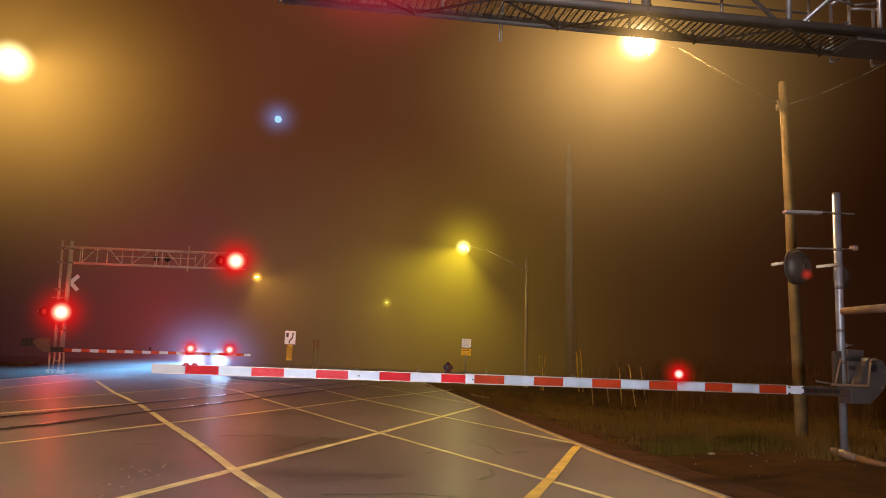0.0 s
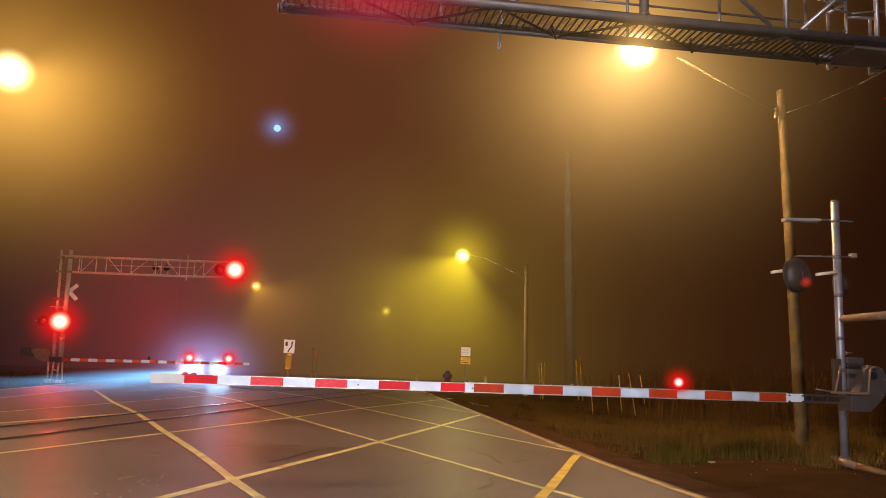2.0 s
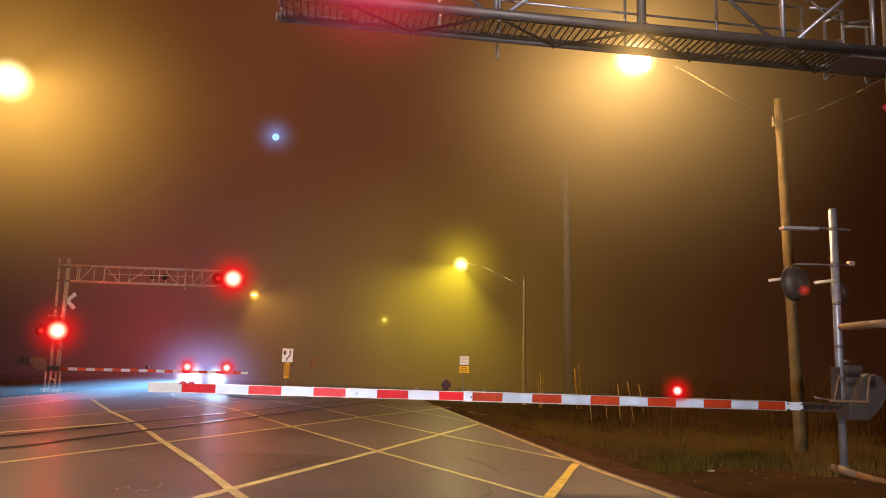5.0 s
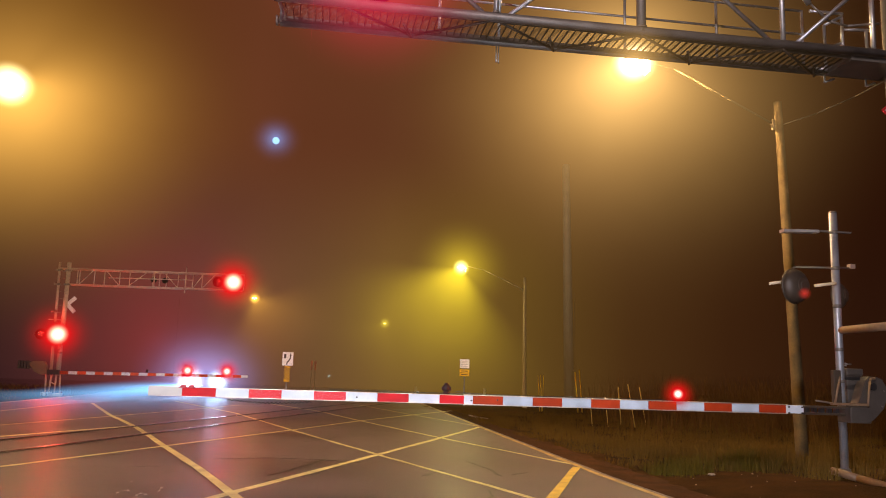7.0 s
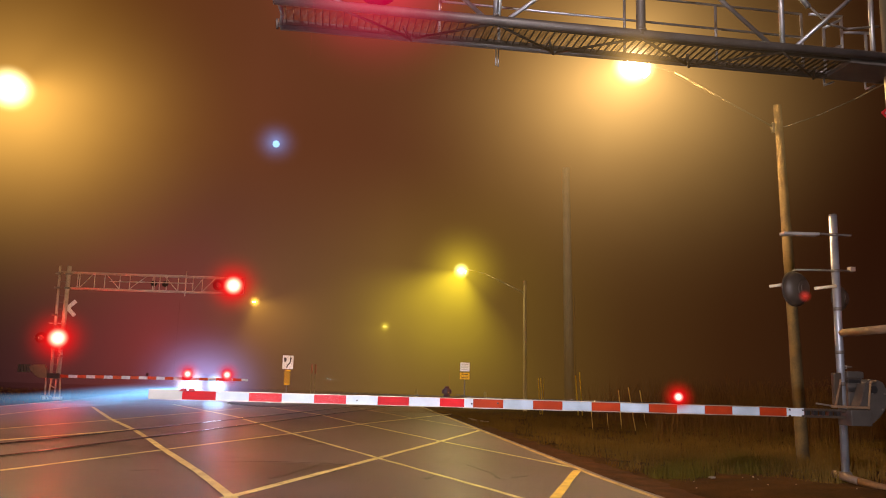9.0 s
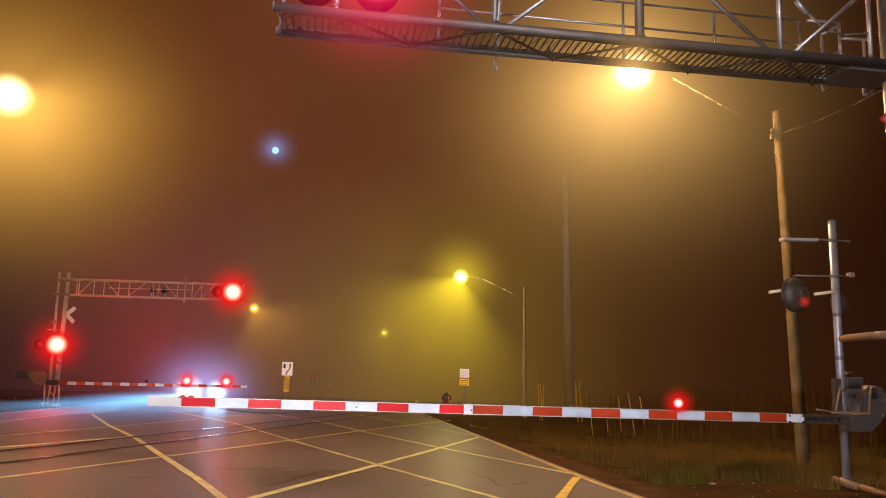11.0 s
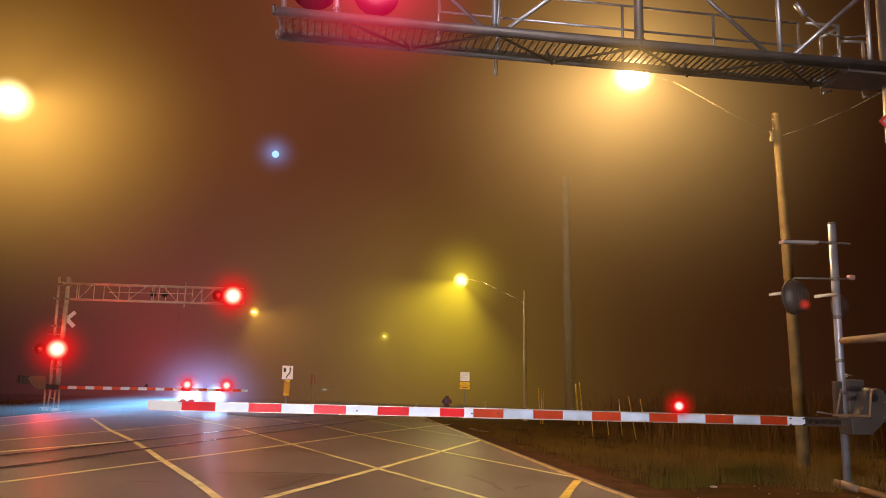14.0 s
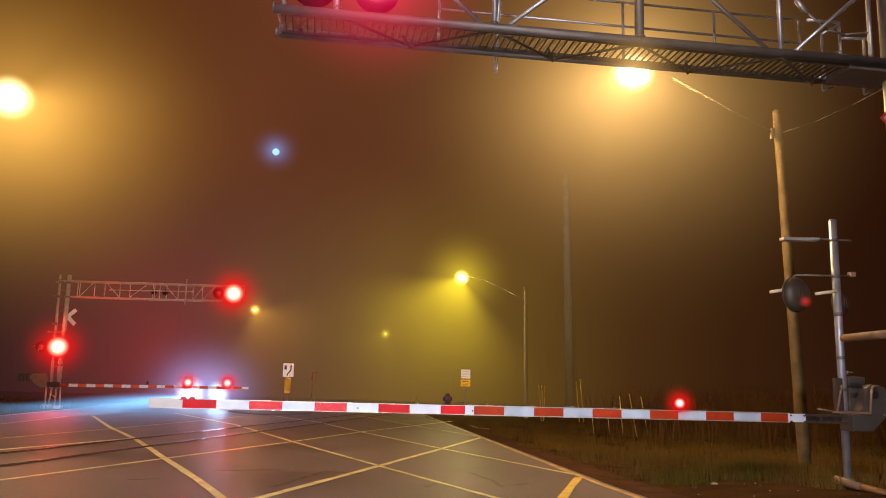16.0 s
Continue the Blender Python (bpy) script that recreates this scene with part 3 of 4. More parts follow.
    # arm support, drive box, counterweight arms
    for dz in (0.862, 0.955):
        part("arm_bracket", bm_box(B(), (x1 - 0.01, -0.11, dz), (0.05, -0.02, dz + 0.032), 0.006), DARKENAMEL, g, "dark arm bracket bar")
    for k in range(5):
        part("bracket_plate", bm_box(B(), (x1 + 0.02 + k * 0.115, -0.10, 0.875), (x1 + 0.075 + k * 0.115, -0.03, 0.972), 0.006), BLACK, g)
    part("drive_box", bm_box(B(), (0.0, -0.22, 0.765), (0.32, 0.08, 0.99), 0.015), GREYBOX, g, "grey enamelled gate drive box")
    part("case", bm_box(B(), (0.34, 0.30, 0.77), (0.59, 0.48, 1.53), 0.02), GREYBOX, g, "tall grey case behind the mast")
    part("case_lid", bm_box(B(), (0.325, 0.285, 1.44), (0.605, 0.49, 1.54), 0.02), GREYBOX, g)
    part("latch", bm_tube(B(), (0.31, 0.28, 1.57), (0.31, 0.28, 1.62), 0.018, 0.014, 10), STEEL, g)
    bm = B()
    prof = [(0.28, 0.768), (0.43, 0.764), (0.56, 0.80), (0.66, 0.885), (0.74, 0.97), (0.785, 1.08), (0.80, 1.18), (0.795, 1.28), (0.74, 1.385), (0.65, 1.42), (0.54, 1.425), (0.468, 1.372), (0.40, 1.18), (0.33, 1.0), (0.28, 0.98)]
    f0, f1 = ([bm.verts.new((px, py, pz)) for px, pz in prof] for py in (0.06, 0.27))
    bm.faces.new(f0)
    bm.faces.new(f1[::-1])
    for i in range(len(prof)):
        k = (i + 1) % len(prof)
        bm.faces.new((f0[k], f0[i], f1[i], f1[k]))
    bmesh.ops.recalc_face_normals(bm, faces=list(bm.faces))
    bmesh.ops.bevel(bm, geom=[e for e in bm.edges if abs(e.verts[0].co.y - e.verts[1].co.y) < 0.01], offset=0.012, segments=2, affect="EDGES")
    part("gear_housing", bm, GREYBOX, g, "dark grey rounded gear housing")
    part("hub", bm_tube(B(), (0.56, 0.02, 1.28), (0.56, 0.07, 1.28), 0.055, seg=16), BLACK, g, "dark pivot hub")
    for hx, hz in ((0.44, 0.84), (0.70, 1.0), (0.74, 1.22)):
        part("bolt", bm_tube(B(), (hx, 0.04, hz), (hx, 0.07, hz), 0.013, seg=8), DARKSTEEL, g)
    part("side_plate", bm_box(B(), (-0.07, 0.02, 1.03), (0.05, 0.09, 1.50), 0.012), DARKENAMEL, g, "dark brown side plate")
    part("rod_clamp", bm_box(B(), (0.10, -0.05, 1.36), (0.30, 0.02, 1.41), 0.01), BLACK, g)
    for pts in (((-0.165, -0.12, 1.03), (-0.07, -0.10, 1.33), (-0.04, -0.08, 1.40)), ((0.33, -0.14, 1.00), (0.455, -0.04, 1.35), (0.49, -0.02, 1.395), (0.56, -0.02, 1.40))):
        part("counter_strut", bm_path(B(), pts, 0.016, 8), RUSTPIPE, g, "brown steel strut")
    part("arm_plate", bm_box(B(), (-0.23, -0.16, 1.005), (0.34, -0.10, 1.04), 0.006), RUSTPIPE, g, "flat brown steel arm plate")
    part("counter_strut", bm_path(B(), [(-0.45, -0.1, 1.06), (-0.20, -0.1, 1.03)], 0.012, 8), DARKSTEEL, g)
    part("conduit_hook", bm_path(B(), [(0.26, 0.27, 1.5), (0.27, 0.27, 1.58), (0.30, 0.27, 1.60), (0.40, 0.27, 1.60)], 0.010, 6), DARKSTEEL, g)
    return g


near_gate()


def near_mast():
    o = empty("signal_mast", (7.58, 10.72, 0.20), "galvanised steel signal mast with dark round flasher heads", "signal mast", "signal masts")
    bm = bm_tube(B(), (0, 0, 0.08), (0, 0, 3.86), 0.057, seg=20)
    part("mast", bm, BRIGHTPOST, o, "bright galvanised pipe mast")
    part("cap", bm_tube(B(), (0, 0, 3.86), (0, 0, 3.885), 0.064, 0.05, 16), DARKSTEEL, o)
    for z in (2.99, 3.54, 2.42, 1.78, 1.32):
        part("clamp", bm_tube(B(), (0, 0, z), (0, 0, z + 0.05), 0.062, seg=16), DARKSTEEL, o)
    bm = bm_tube(B(), (0, 0, 0.02), (0, 0, 0.10), 0.10, 0.075, 16)
    part("base_flange", bm, DARKSTEEL, o)
    # edge-on sign blade near the top
    part("sign_blade", bm_box(B(), (-0.29, -0.06, -0.022), (0.29, 0.06, 0.022), 0.006), SIGNWHITE, o, "white sign blade seen edge-on", pose(-0.60, -0.06, 3.535, 0, -2, 0))
    part("sign_bracket", bm_box(B(), (-0.34, -0.05, 3.555), (0.26, 0.0, 3.58), 0.004), DARKSTEEL, o)
    part("crossarm", bm_path(B(), [(-0.72, -0.02, 2.80), (-0.72, -0.02, 2.94), (-0.70, -0.02, 2.985), (-0.66, -0.02, 3.0), (0.22, -0.02, 3.03)], 0.013, 8), DARKSTEEL, o, "dark conduit crossarm")
    part("junction_bell", bm_box(B(), (0.21, -0.05, 3.02), (0.30, 0.03, 3.09), 0.01), ALU, o)
    bm = B()
    bmesh.ops.create_uvsphere(bm, u_segments=32, v_segments=16, radius=0.25, matrix=Matrix.Diagonal((1, 0.62, 1, 1)))
    bmesh.ops.bisect_plane(bm, geom=list(bm.verts) + list(bm.edges) + list(bm.faces), plane_co=(0, 0.01, 0), plane_no=(0, 1, 0), clear_outer=True)
    for f in bm.faces:
        f.smooth = True
    bm_tube(bm, (0, 0.005, 0), (0, 0.03, 0), 0.262, seg=32)
    bm_tube(bm, (0, -0.17, 0), (0, -0.14, 0), 0.07, 0.09, 16)
    bm_tube(bm, (0, -0.158, 0), (0, -0.15, 0), 0.115, 0.13, 24)
    head = part("signal_head", bm, DARKENAMEL, o, "dark bowl-shaped flasher head seen from behind", pose(-0.735, -0.10, 2.70, 0, 0, 20))
    twin = new("signal_head", head.data)
    twin.parent, twin.matrix_basis = o, pose(0.19, 0.24, 2.64, 0, 0, 34) @ Matrix.Scale(0.8, 4)
    # no lamp: small glowing disc painted as red light on the head's rim
    light_plate(o, (6.865, 10.42, 2.775), 0, 0.095, 0, (1.0, 0.05, 0.03), 0.55, 1.3, core_strength=0.0)
    part("hood_tip", bm_tube(B(), (-1.15, -0.12, 2.715), (-0.94, -0.14, 2.75), 0.023, seg=10), HOODCREAM, o, "pale hood edge")
    part("hood_tip", bm_tube(B(), (-0.39, -0.06, 2.73), (-0.06, -0.08, 2.78), 0.023, seg=10), HOODCREAM, o, "pale hood edge")
    # pipe to the cantilever mast and the pipe at its foot
    part("upper_pipe", bm_tube(B(), (0.02, -0.05, 2.09), (-0.50, -1.85, 2.03), 0.055, seg=16), RUSTPIPE, o, "brown horizontal steel pipe")
    part("foot_pipe", bm_path(B(), [(-0.12, 0.12, 0.06), (0.0, -0.30, 0.0), (-0.15, -1.60, -0.04)], 0.055, 14), RUSTPIPE, o, "brown horizontal pipe at the foot")
    light_plate(o, (8.70, 10.40, 3.02), 0.05, 0.95, 1, (1.0, 0.010, 0.03), 0.75, 3.0)
    light_plate(o, (6.58, 10.44, 2.83), 0.018, 0.05, 1, (1.0, 0.02, 0.02), 1.0, 2.0, (1.0, 0.4, 0.35), 4.0, 0.6)
    return o


near_mast()


def near_cantilever():
    o = empty("signal_cantilever", (7.15, 8.75, 0), "galvanised tubular signal cantilever with walkway over the road", "signal cantilever", "signal cantilevers")
    yn, yf, z = 8.42 - 8.75, 9.06 - 8.75, 5.53
    x0, x1 = -0.70 - 7.15, 0.6

    def w(x):
        return x - 7.15

    part("mast", bm_tube(B(), (0.03, 0, 0), (0.03, 0, 7.6), 0.13, seg=24), CHORD, o, "thick galvanised mast")
    part("near_chord", bm_tube(B(), (x0, yn, z - 0.015), (x1, yn, z + 0.055), 0.054, seg=18), CHORD, o, "grey tubular bottom chord")
    part("far_chord", bm_tube(B(), (x0 + 0.02, yf, z - 0.02), (x1, yf, z + 0.03), 0.05, seg=18), CHORD, o, "grey tubular bottom chord")
    for y in (yn, yf):
        part("top_chord", bm_tube(B(), (x0, y, z + 1.40), (x1, y, z + 1.45), 0.05, seg=16), DARKSTEEL, o, "grey tubular top chord")
        part("end_cap", bm_tube(B(), (x0 - 0.03, y, z), (x0, y, z + 0.001), 0.062, seg=14), DARKSTEEL, o)
    part("end_post", bm_path(B(), [(x0 + 0.02, yn, z), (x0 + 0.06, 0, z - 0.02), (x0 + 0.02, yf, z - 0.02)], 0.022, 8), STEEL, o)
    part("end_post", bm_tube(B(), (x0 + 0.09, yn, z), (x0 + 0.09, yn, z + 1.4), 0.03, seg=10), STEEL, o)
    nodes = [(-0.02, 1), (1.80, 0), (3.57, 1), (5.40, 0), (7.05, 1)]
    for x, top in nodes[:-1]:
        r = 0.056 if abs(x - 3.57) < 0.1 else (0.042 if x < 0.5 else 0.032)
        part("post", bm_tube(B(), (w(x), yn, z), (w(x), yn, z + 1.42), r, seg=16), DARKSTEEL if r > 0.05 else STEEL, o, "tubular post")
        part("collar", bm_tube(B(), (w(x), yn, z + 0.05), (w(x), yn, z + 0.075), r * 1.25, seg=14), DARKSTEEL, o)
    for (xa, ta), (xb, tb) in zip(nodes, nodes[1:]):
        for y, r in ((yn, 0.026),):
            za, zb = z + 1.42 * ta, z + 1.42 * tb
            part("diagonal", bm_tube(B(), (w(xa) + (0.10 if ta == 0 else 0), y, za), (w(xb) - (0.10 if tb == 0 else 0), y, zb), r, seg=12), STEEL, o, "tubular diagonal")
    # plan bracing under the walkway
    for (xa, ta), (xb, tb) in zip(nodes, nodes[1:]):
        xm = (xa + xb) / 2
        for p, q in (((xa, yn), (xm, yf)), ((xm, yf), (xb, yn))):
            part("plan_brace", bm_tube(B(), (w(p[0]), p[1], z - 0.03), (w(q[0]), q[1], z - 0.03), 0.017, seg=8), DARKENAMEL, o)
        part("plan_brace", bm_tube(B(), (w(xm), yf, z - 0.05), (w(xm) - 0.12, 0.1, z + 0.02), 0.018, seg=8), DARKENAMEL, o)
    # far-side handrails
    for dz in (0.50, 0.83):
        part("handrail", bm_tube(B(), (w(1.22), yf, z + dz), (w(6.1), yf, z + dz + 0.02), 0.016, seg=8), STEEL, o, "thin handrail")
    for x in (1.23, 1.98, 3.62, 4.87, 6.09):
        part("rail_post", bm_tube(B(), (w(x), yf, z), (w(x), yf, z + 0.85), 0.019, seg=8), STEEL, o)
    part("conduit", bm_tube(B(), (w(1.84), yn + 0.05, z + 0.04), (w(1.88), yn + 0.05, z + 0.6), 0.026, seg=10), STEEL, o)
    part("drop_rod", bm_tube(B(), (w(1.95), yf, z - 0.27), (w(1.95), yf, z), 0.008, seg=6), STEEL, o, "thin hanging rods")
    part("drop_rod", bm_tube(B(), (w(1.98), yf, z - 0.28), (w(1.98), yf, z), 0.008, seg=6), STEEL, o, "thin hanging rods")
    # ladder gate beside the mast
    for a, b in (((6.34, 0.0), (6.34, 0.63)), ((6.60, 0.0), (6.60, 0.82)), ((6.34, 0.63), (6.60, 0.78)), ((6.34, 0.30), (6.60, 0.41)), ((6.14, 0.81), (6.62, 0.82)), ((6.95, 0.0), (6.95, 0.63)), ((6.6, 0.60), (7.05, 0.63)),
                 ((6.95, 0.30), (7.05, 0.30)), ((6.2, 0.02), (7.1, 0.02))):
        part("ladder_rail", bm_tube(B(), (w(a[0]), yf - 0.1, z + a[1]), (w(b[0]), yf - 0.1, z + b[1]), 0.020, seg=8), STEEL, o)
    for x in (6.38, 6.98):
        part("ladder_foot", bm_path(B(), [(w(x), yf, z), (w(x), yf, z - 0.12), (w(x) + 0.14, yf, z - 0.06)], 0.014, 6), STEEL, o)
    part("ladder_rail", bm_tube(B(), (w(6.70), yn + 0.1, z), (w(6.71), yn + 0.1, z + 1.1), 0.030, seg=10), STEEL, o)
    part("flood_arm", bm_path(B(), [(w(5.72), yn + 0.1, z + 0.78), (w(5.86), yn + 0.1, z + 0.66), (w(6.1), yn + 0.1, z + 0.46), (w(6.35), yn + 0.1, z + 0.42), (w(6.8), yn + 0.1, z + 0.5)], 0.016, 6), DARKSTEEL, o)
    part("conduit_end", bm_tube(B(), (w(5.70), yn + 0.1, z + 0.82), (w(5.84), yn + 0.1, z + 0.66), 0.035, seg=12), STEEL, o)
    part("gusset", bm_box(B(), (w(6.35), yn + 0.05, z - 0.05), (w(7.1), yf - 0.06, z + 0.03), 0.01), DARKSTEEL, o)
    # crossbuck behind the mast, edge into view
    part("warning_diamond", bm_box(B(), (-0.16, -0.16, -0.16), (0.16, -0.15, 0.16), 0.003), SIGNRED, o, "red-edged white diamond sign", pose(-0.12, -0.02, 4.90, 0, 45, 0))
    part("warning_face", bm_box(B(), (-0.13, -0.165, -0.13), (0.13, -0.158, 0.13), 0.002), SIGNWHITE, o, "", pose(-0.12, -0.02, 4.90, 0, 45, 0))
    # signal heads at the tip
    for x, ph in ((-0.30, 1), (0.44, 0)):
        signal_head(o, (w(x), yn + 0.42, z + 0.52), 0, 0.27, 0.14)
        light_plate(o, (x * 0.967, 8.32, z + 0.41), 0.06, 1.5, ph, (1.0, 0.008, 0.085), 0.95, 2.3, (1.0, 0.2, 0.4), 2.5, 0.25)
    # walkway grating: bearing bars across, thin rods along, channels at both edges
    for k in range(17):
        y = yn + 0.08 + 0.030 * k
        part("grating_rod", bm_box(B(), (x0 + 0.05, y - 0.0015, z), (w(6.4), y + 0.0015, z + 0.005)), GRATE, o)
    for y in (yn + 0.065, yf - 0.075):
        part("edge_channel", bm_box(B(), (x0 + 0.03, y - 0.006, z - 0.035), (w(6.5), y + 0.006, z + 0.03), 0.002), DARKENAMEL, o, "thin steel edge channel")
    me = mesh("grating_bar", bm_box(B(), (-0.003, yn + 0.07, z - 0.012), (0.003, yf - 0.08, z + 0.014)), GRATE)
    for i in range(87):
        ob = new("grating_bar", me)
        ob.parent, ob.location = o, (x0 + 0.10 + i * 0.083, 0, 0.0)
    return o


near_cantilever()


# ---------- far side: mast, cantilever, gate ----------


def far_signals():
    o = empty("signal_cantilever", (-12.5, FY, 0), "slender pale lattice signal cantilever on twin masts beside the road", "signal cantilever", "signal cantilevers")

    def w(x):
        return x + 12.5

    part("mast", bm_tube(B(), (0, 0, 0.95), (-0.03, 0, 6.50), 0.11, 0.10, 18), PALESTEEL, o, "galvanised mast")
    part("mast", bm_tube(B(), (-0.36, 0.1, 0.95), (-0.50, 0.1, 6.5), 0.075, 0.06, 14), PALESTEEL, o, "thin galvanised mast")
    for x in (0.0, -0.03, -0.50, -0.36):
        part("mast_clamp", bm_tube(B(), (x, 0.02, 2.0 - x * 4), (x, 0.02, 2.1 - x * 4), 0.13, seg=14), DARKSTEEL, o)
    for a, b in (((-0.56, 0.05, 1.0), (-0.52, 0.05, 0.10)), ((-0.30, 0.05, 1.0), (-0.36, 0.05, 0.12)), ((-0.06, 0.0, 1.0), (-0.08, 0.0, 0.06)), ((0.10, 0.0, 1.0), (0.17, 0.0, 0.06))):
        part("leg", bm_tube(B(), a, b, 0.045, 0.04, 12), PALESTEEL, o, "slim galvanised leg")
    part("mast_brace", bm_path(B(), [(-0.30, 0.05, 0.62), (-0.08, 0.0, 0.50)], 0.025, 8), PALESTEEL, o)
    for i in range(16):
        part("rung", bm_tube(B(), (-0.38 - 0.008 * i, 0.08, 0.95 + 0.34 * i), (-0.05, 0.0, 0.95 + 0.34 * i), 0.014, seg=6), DARKSTEEL, o)
    part("footing", bm_box(B(), (-0.10, -0.25, -0.05), (0.26, 0.20, 0.10), 0.02), SIGNWHITE, o, "pale concrete footing")
    part("footing", bm_box(B(), (-0.64, -0.2, -0.05), (-0.24, 0.2, 0.14), 0.02), SIGNWHITE, o, "pale concrete footing")
    L = 8.15
    for y in (0.0, 0.55):
        part("chord", bm_tube(B(), (-0.45, y, 6.20), (L, y, 6.32), 0.035, seg=10), PALESTEEL, o)
        part("chord", bm_tube(B(), (-0.1, y, 5.42), (L, y, 5.53), 0.035, seg=10), PALESTEEL, o)
    part("chord", bm_tube(B(), (1.9, 0, 5.83), (6.0, 0, 5.93), 0.025, seg=8), PALESTEEL, o)
    vx = (0.42, 0.52, 1.22, 1.7, 2.42, 2.9, 4.08, 4.34, 5.24, 5.62, 5.96, 6.42, 7.85, L)
    for x in vx:
        part("lattice_post", bm_tube(B(), (x, 0, 5.42 + 0.013 * x), (x, 0, 6.2 + 0.013 * x), 0.024, seg=8), PALESTEEL, o)
    for a, b, up in ((0.55, 1.2, 1), (1.7, 2.4, 0), (2.9, 3.8, 1), (4.5, 5.2, 0), (6.45, 7.1, 1), (6.0, 6.5, 1)):
        za, zb = (5.46, 6.22) if up else (6.22, 5.46)
        part("lattice_diagonal", bm_tube(B(), (a, 0, za + 0.013 * a), (b, 0, zb + 0.013 * b), 0.02, seg=8), PALESTEEL, o)
    part("hanger", bm_tube(B(), (5.62, -0.1, 5.25), (5.62, -0.1, 6.55), 0.03, seg=8), PALESTEEL, o)
    part("end_frame", bm_path(B(), [(L, 0, 5.5), (L + 0.35, 0, 5.5), (L + 0.35, 0, 6.32), (L, 0, 6.32)], 0.035, 8), PALESTEEL, o)
    for x in (4.0, 4.55):
        signal_head(o, (x, 0.28, 5.86), 180, 0.15, 0.12, "small grey signal head facing away")
    # crossbuck
    for a in (45, -45):
        part("crossbuck_blade", bm_box(B(), (-0.10, -0.02, -0.095), (0.52, 0.0, 0.095), 0.004), SIGNWHITE, o, "white crossbuck blade", pose(0.04, 0.16 + a * 0.0003, 4.42, 0, a, 0))
    part("sign_arm", bm_box(B(), (-0.72, -0.05, 3.62), (0.10, 0.0, 3.66), 0.004), PALESTEEL, o)
    # flasher heads
    for x, z, ph in ((-4.45, 5.84, 0), (-5.24, 5.86, 1), (-12.48, 2.90, 0), (-13.36, 2.90, 1)):
        signal_head(o, (w(x), -0.35, z), 12, 0.27, 0.14)
        big = 1.35 if ph else 1.0
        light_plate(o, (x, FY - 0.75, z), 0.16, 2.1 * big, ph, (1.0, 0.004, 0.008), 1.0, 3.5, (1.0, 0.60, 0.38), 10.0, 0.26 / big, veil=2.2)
    # no lamps: broad discs that glow red like the fog between the signals
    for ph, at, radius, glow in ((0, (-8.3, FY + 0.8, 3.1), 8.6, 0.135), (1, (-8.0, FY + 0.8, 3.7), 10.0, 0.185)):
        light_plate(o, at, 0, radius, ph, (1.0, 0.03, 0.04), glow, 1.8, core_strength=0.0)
    for x, z in ((-0.02, 5.35), (-0.02, 6.05), (-0.48, 5.35), (-0.48, 6.05)):
        part("truss_clamp", bm_box(B(), (x - 0.14, -0.13, z), (x + 0.14, 0.13, z + 0.09), 0.01), DARKSTEEL, o)
    for x in (3.95, 4.28, 4.62):
        part("hanger", bm_tube(B(), (x, 0.28, 5.55), (x, 0.28, 6.28), 0.022, seg=8), PALESTEEL, o)
    part("head_arm", bm_tube(B(), (-1.3, -0.1, 2.92), (0.35, -0.1, 2.92), 0.03, seg=8), PALESTEEL, o)
    return o


far_signals()


def far_gate():
    g = empty("crossing_gate", (-12.6, FY - 0.5, 0), "lowered red and white striped crossing gate beyond the tracks", "crossing gate", "crossing gates")
    S = 0.4064
    runs = [(0.42, ARMORANGE, 0.15)] + [(S, FARWHITE if i % 2 == 0 else FARRED, 0.15 - 0.001 * i) for i in range(20)] + [(0.32, FARWHITE, 0.12)]
    stripes(g, 0.30, 0, 1.09, runs, 0.03, 0.0105)
    bm = B()
    prof = [(-1.08, 1.48), (-0.86, 1.60), (-0.42, 1.62), (-0.28, 1.40), (-0.22, 1.00), (-0.52, 0.96), (-0.80, 1.12)]
    f0, f1 = ([bm.verts.new((px, py, pz)) for px, pz in prof] for py in (-0.16, 0.16))
    bm.faces.new(f0)
    bm.faces.new(f1[::-1])
    for i in range(len(prof)):
        k = (i + 1) % len(prof)
        bm.faces.new((f0[k], f0[i], f1[i], f1[k]))
    bmesh.ops.recalc_face_normals(bm, faces=list(bm.faces))
    part("drive_box", bm, RUSTPIPE, g, "brownish wedge-shaped gate drive")
    part("arm_bracket", bm_box(B(), (-0.32, -0.09, 0.98), (0.32, 0.06, 1.22), 0.02), BLACK, g, "dark arm bracket")
    for i in range(4):
        part("counterweight", bm_box(B(), (-1.58 + i * 0.14, -0.1, 1.22), (-1.47 + i * 0.14, 0.1, 1.60), 0.015), DARKENAMEL, g, "dark counterweight plate")
    part("counter_strut", bm_tube(B(), (-1.6, 0.0, 1.40), (-0.9, 0.0, 1.42), 0.03, seg=8), DARKSTEEL, g)
    for x, ph in ((-6.33, 0), (-8.25, 1), (-4.45, None)):
        z = 1.09 + 0.0105 * (x + 12.3)
        bm = B()
        bm_box(bm, (-0.05, -0.03, 0), (0.05, 0.03, 0.08), 0.008)
        bm_tube(bm, (0, -0.05, 0.12), (0, 0.05, 0.12), 0.06, seg=14)
        h = part("gate_lamp", bm, LAMPRED, g, "small red gate lamp on the arm", Matrix.Translation((x + 12.6, 0, z + 0.07)))
        light_plate(g, (x, FY - 0.62, z + 0.23), 0.08, 0.55 if ph == 1 else 0.85, ph, (1.0, 0.006, 0.03), 1.0, 2.6, (1.0, 0.6, 0.5), 6.0, 0.30, veil=2.0)
    return g


far_gate()
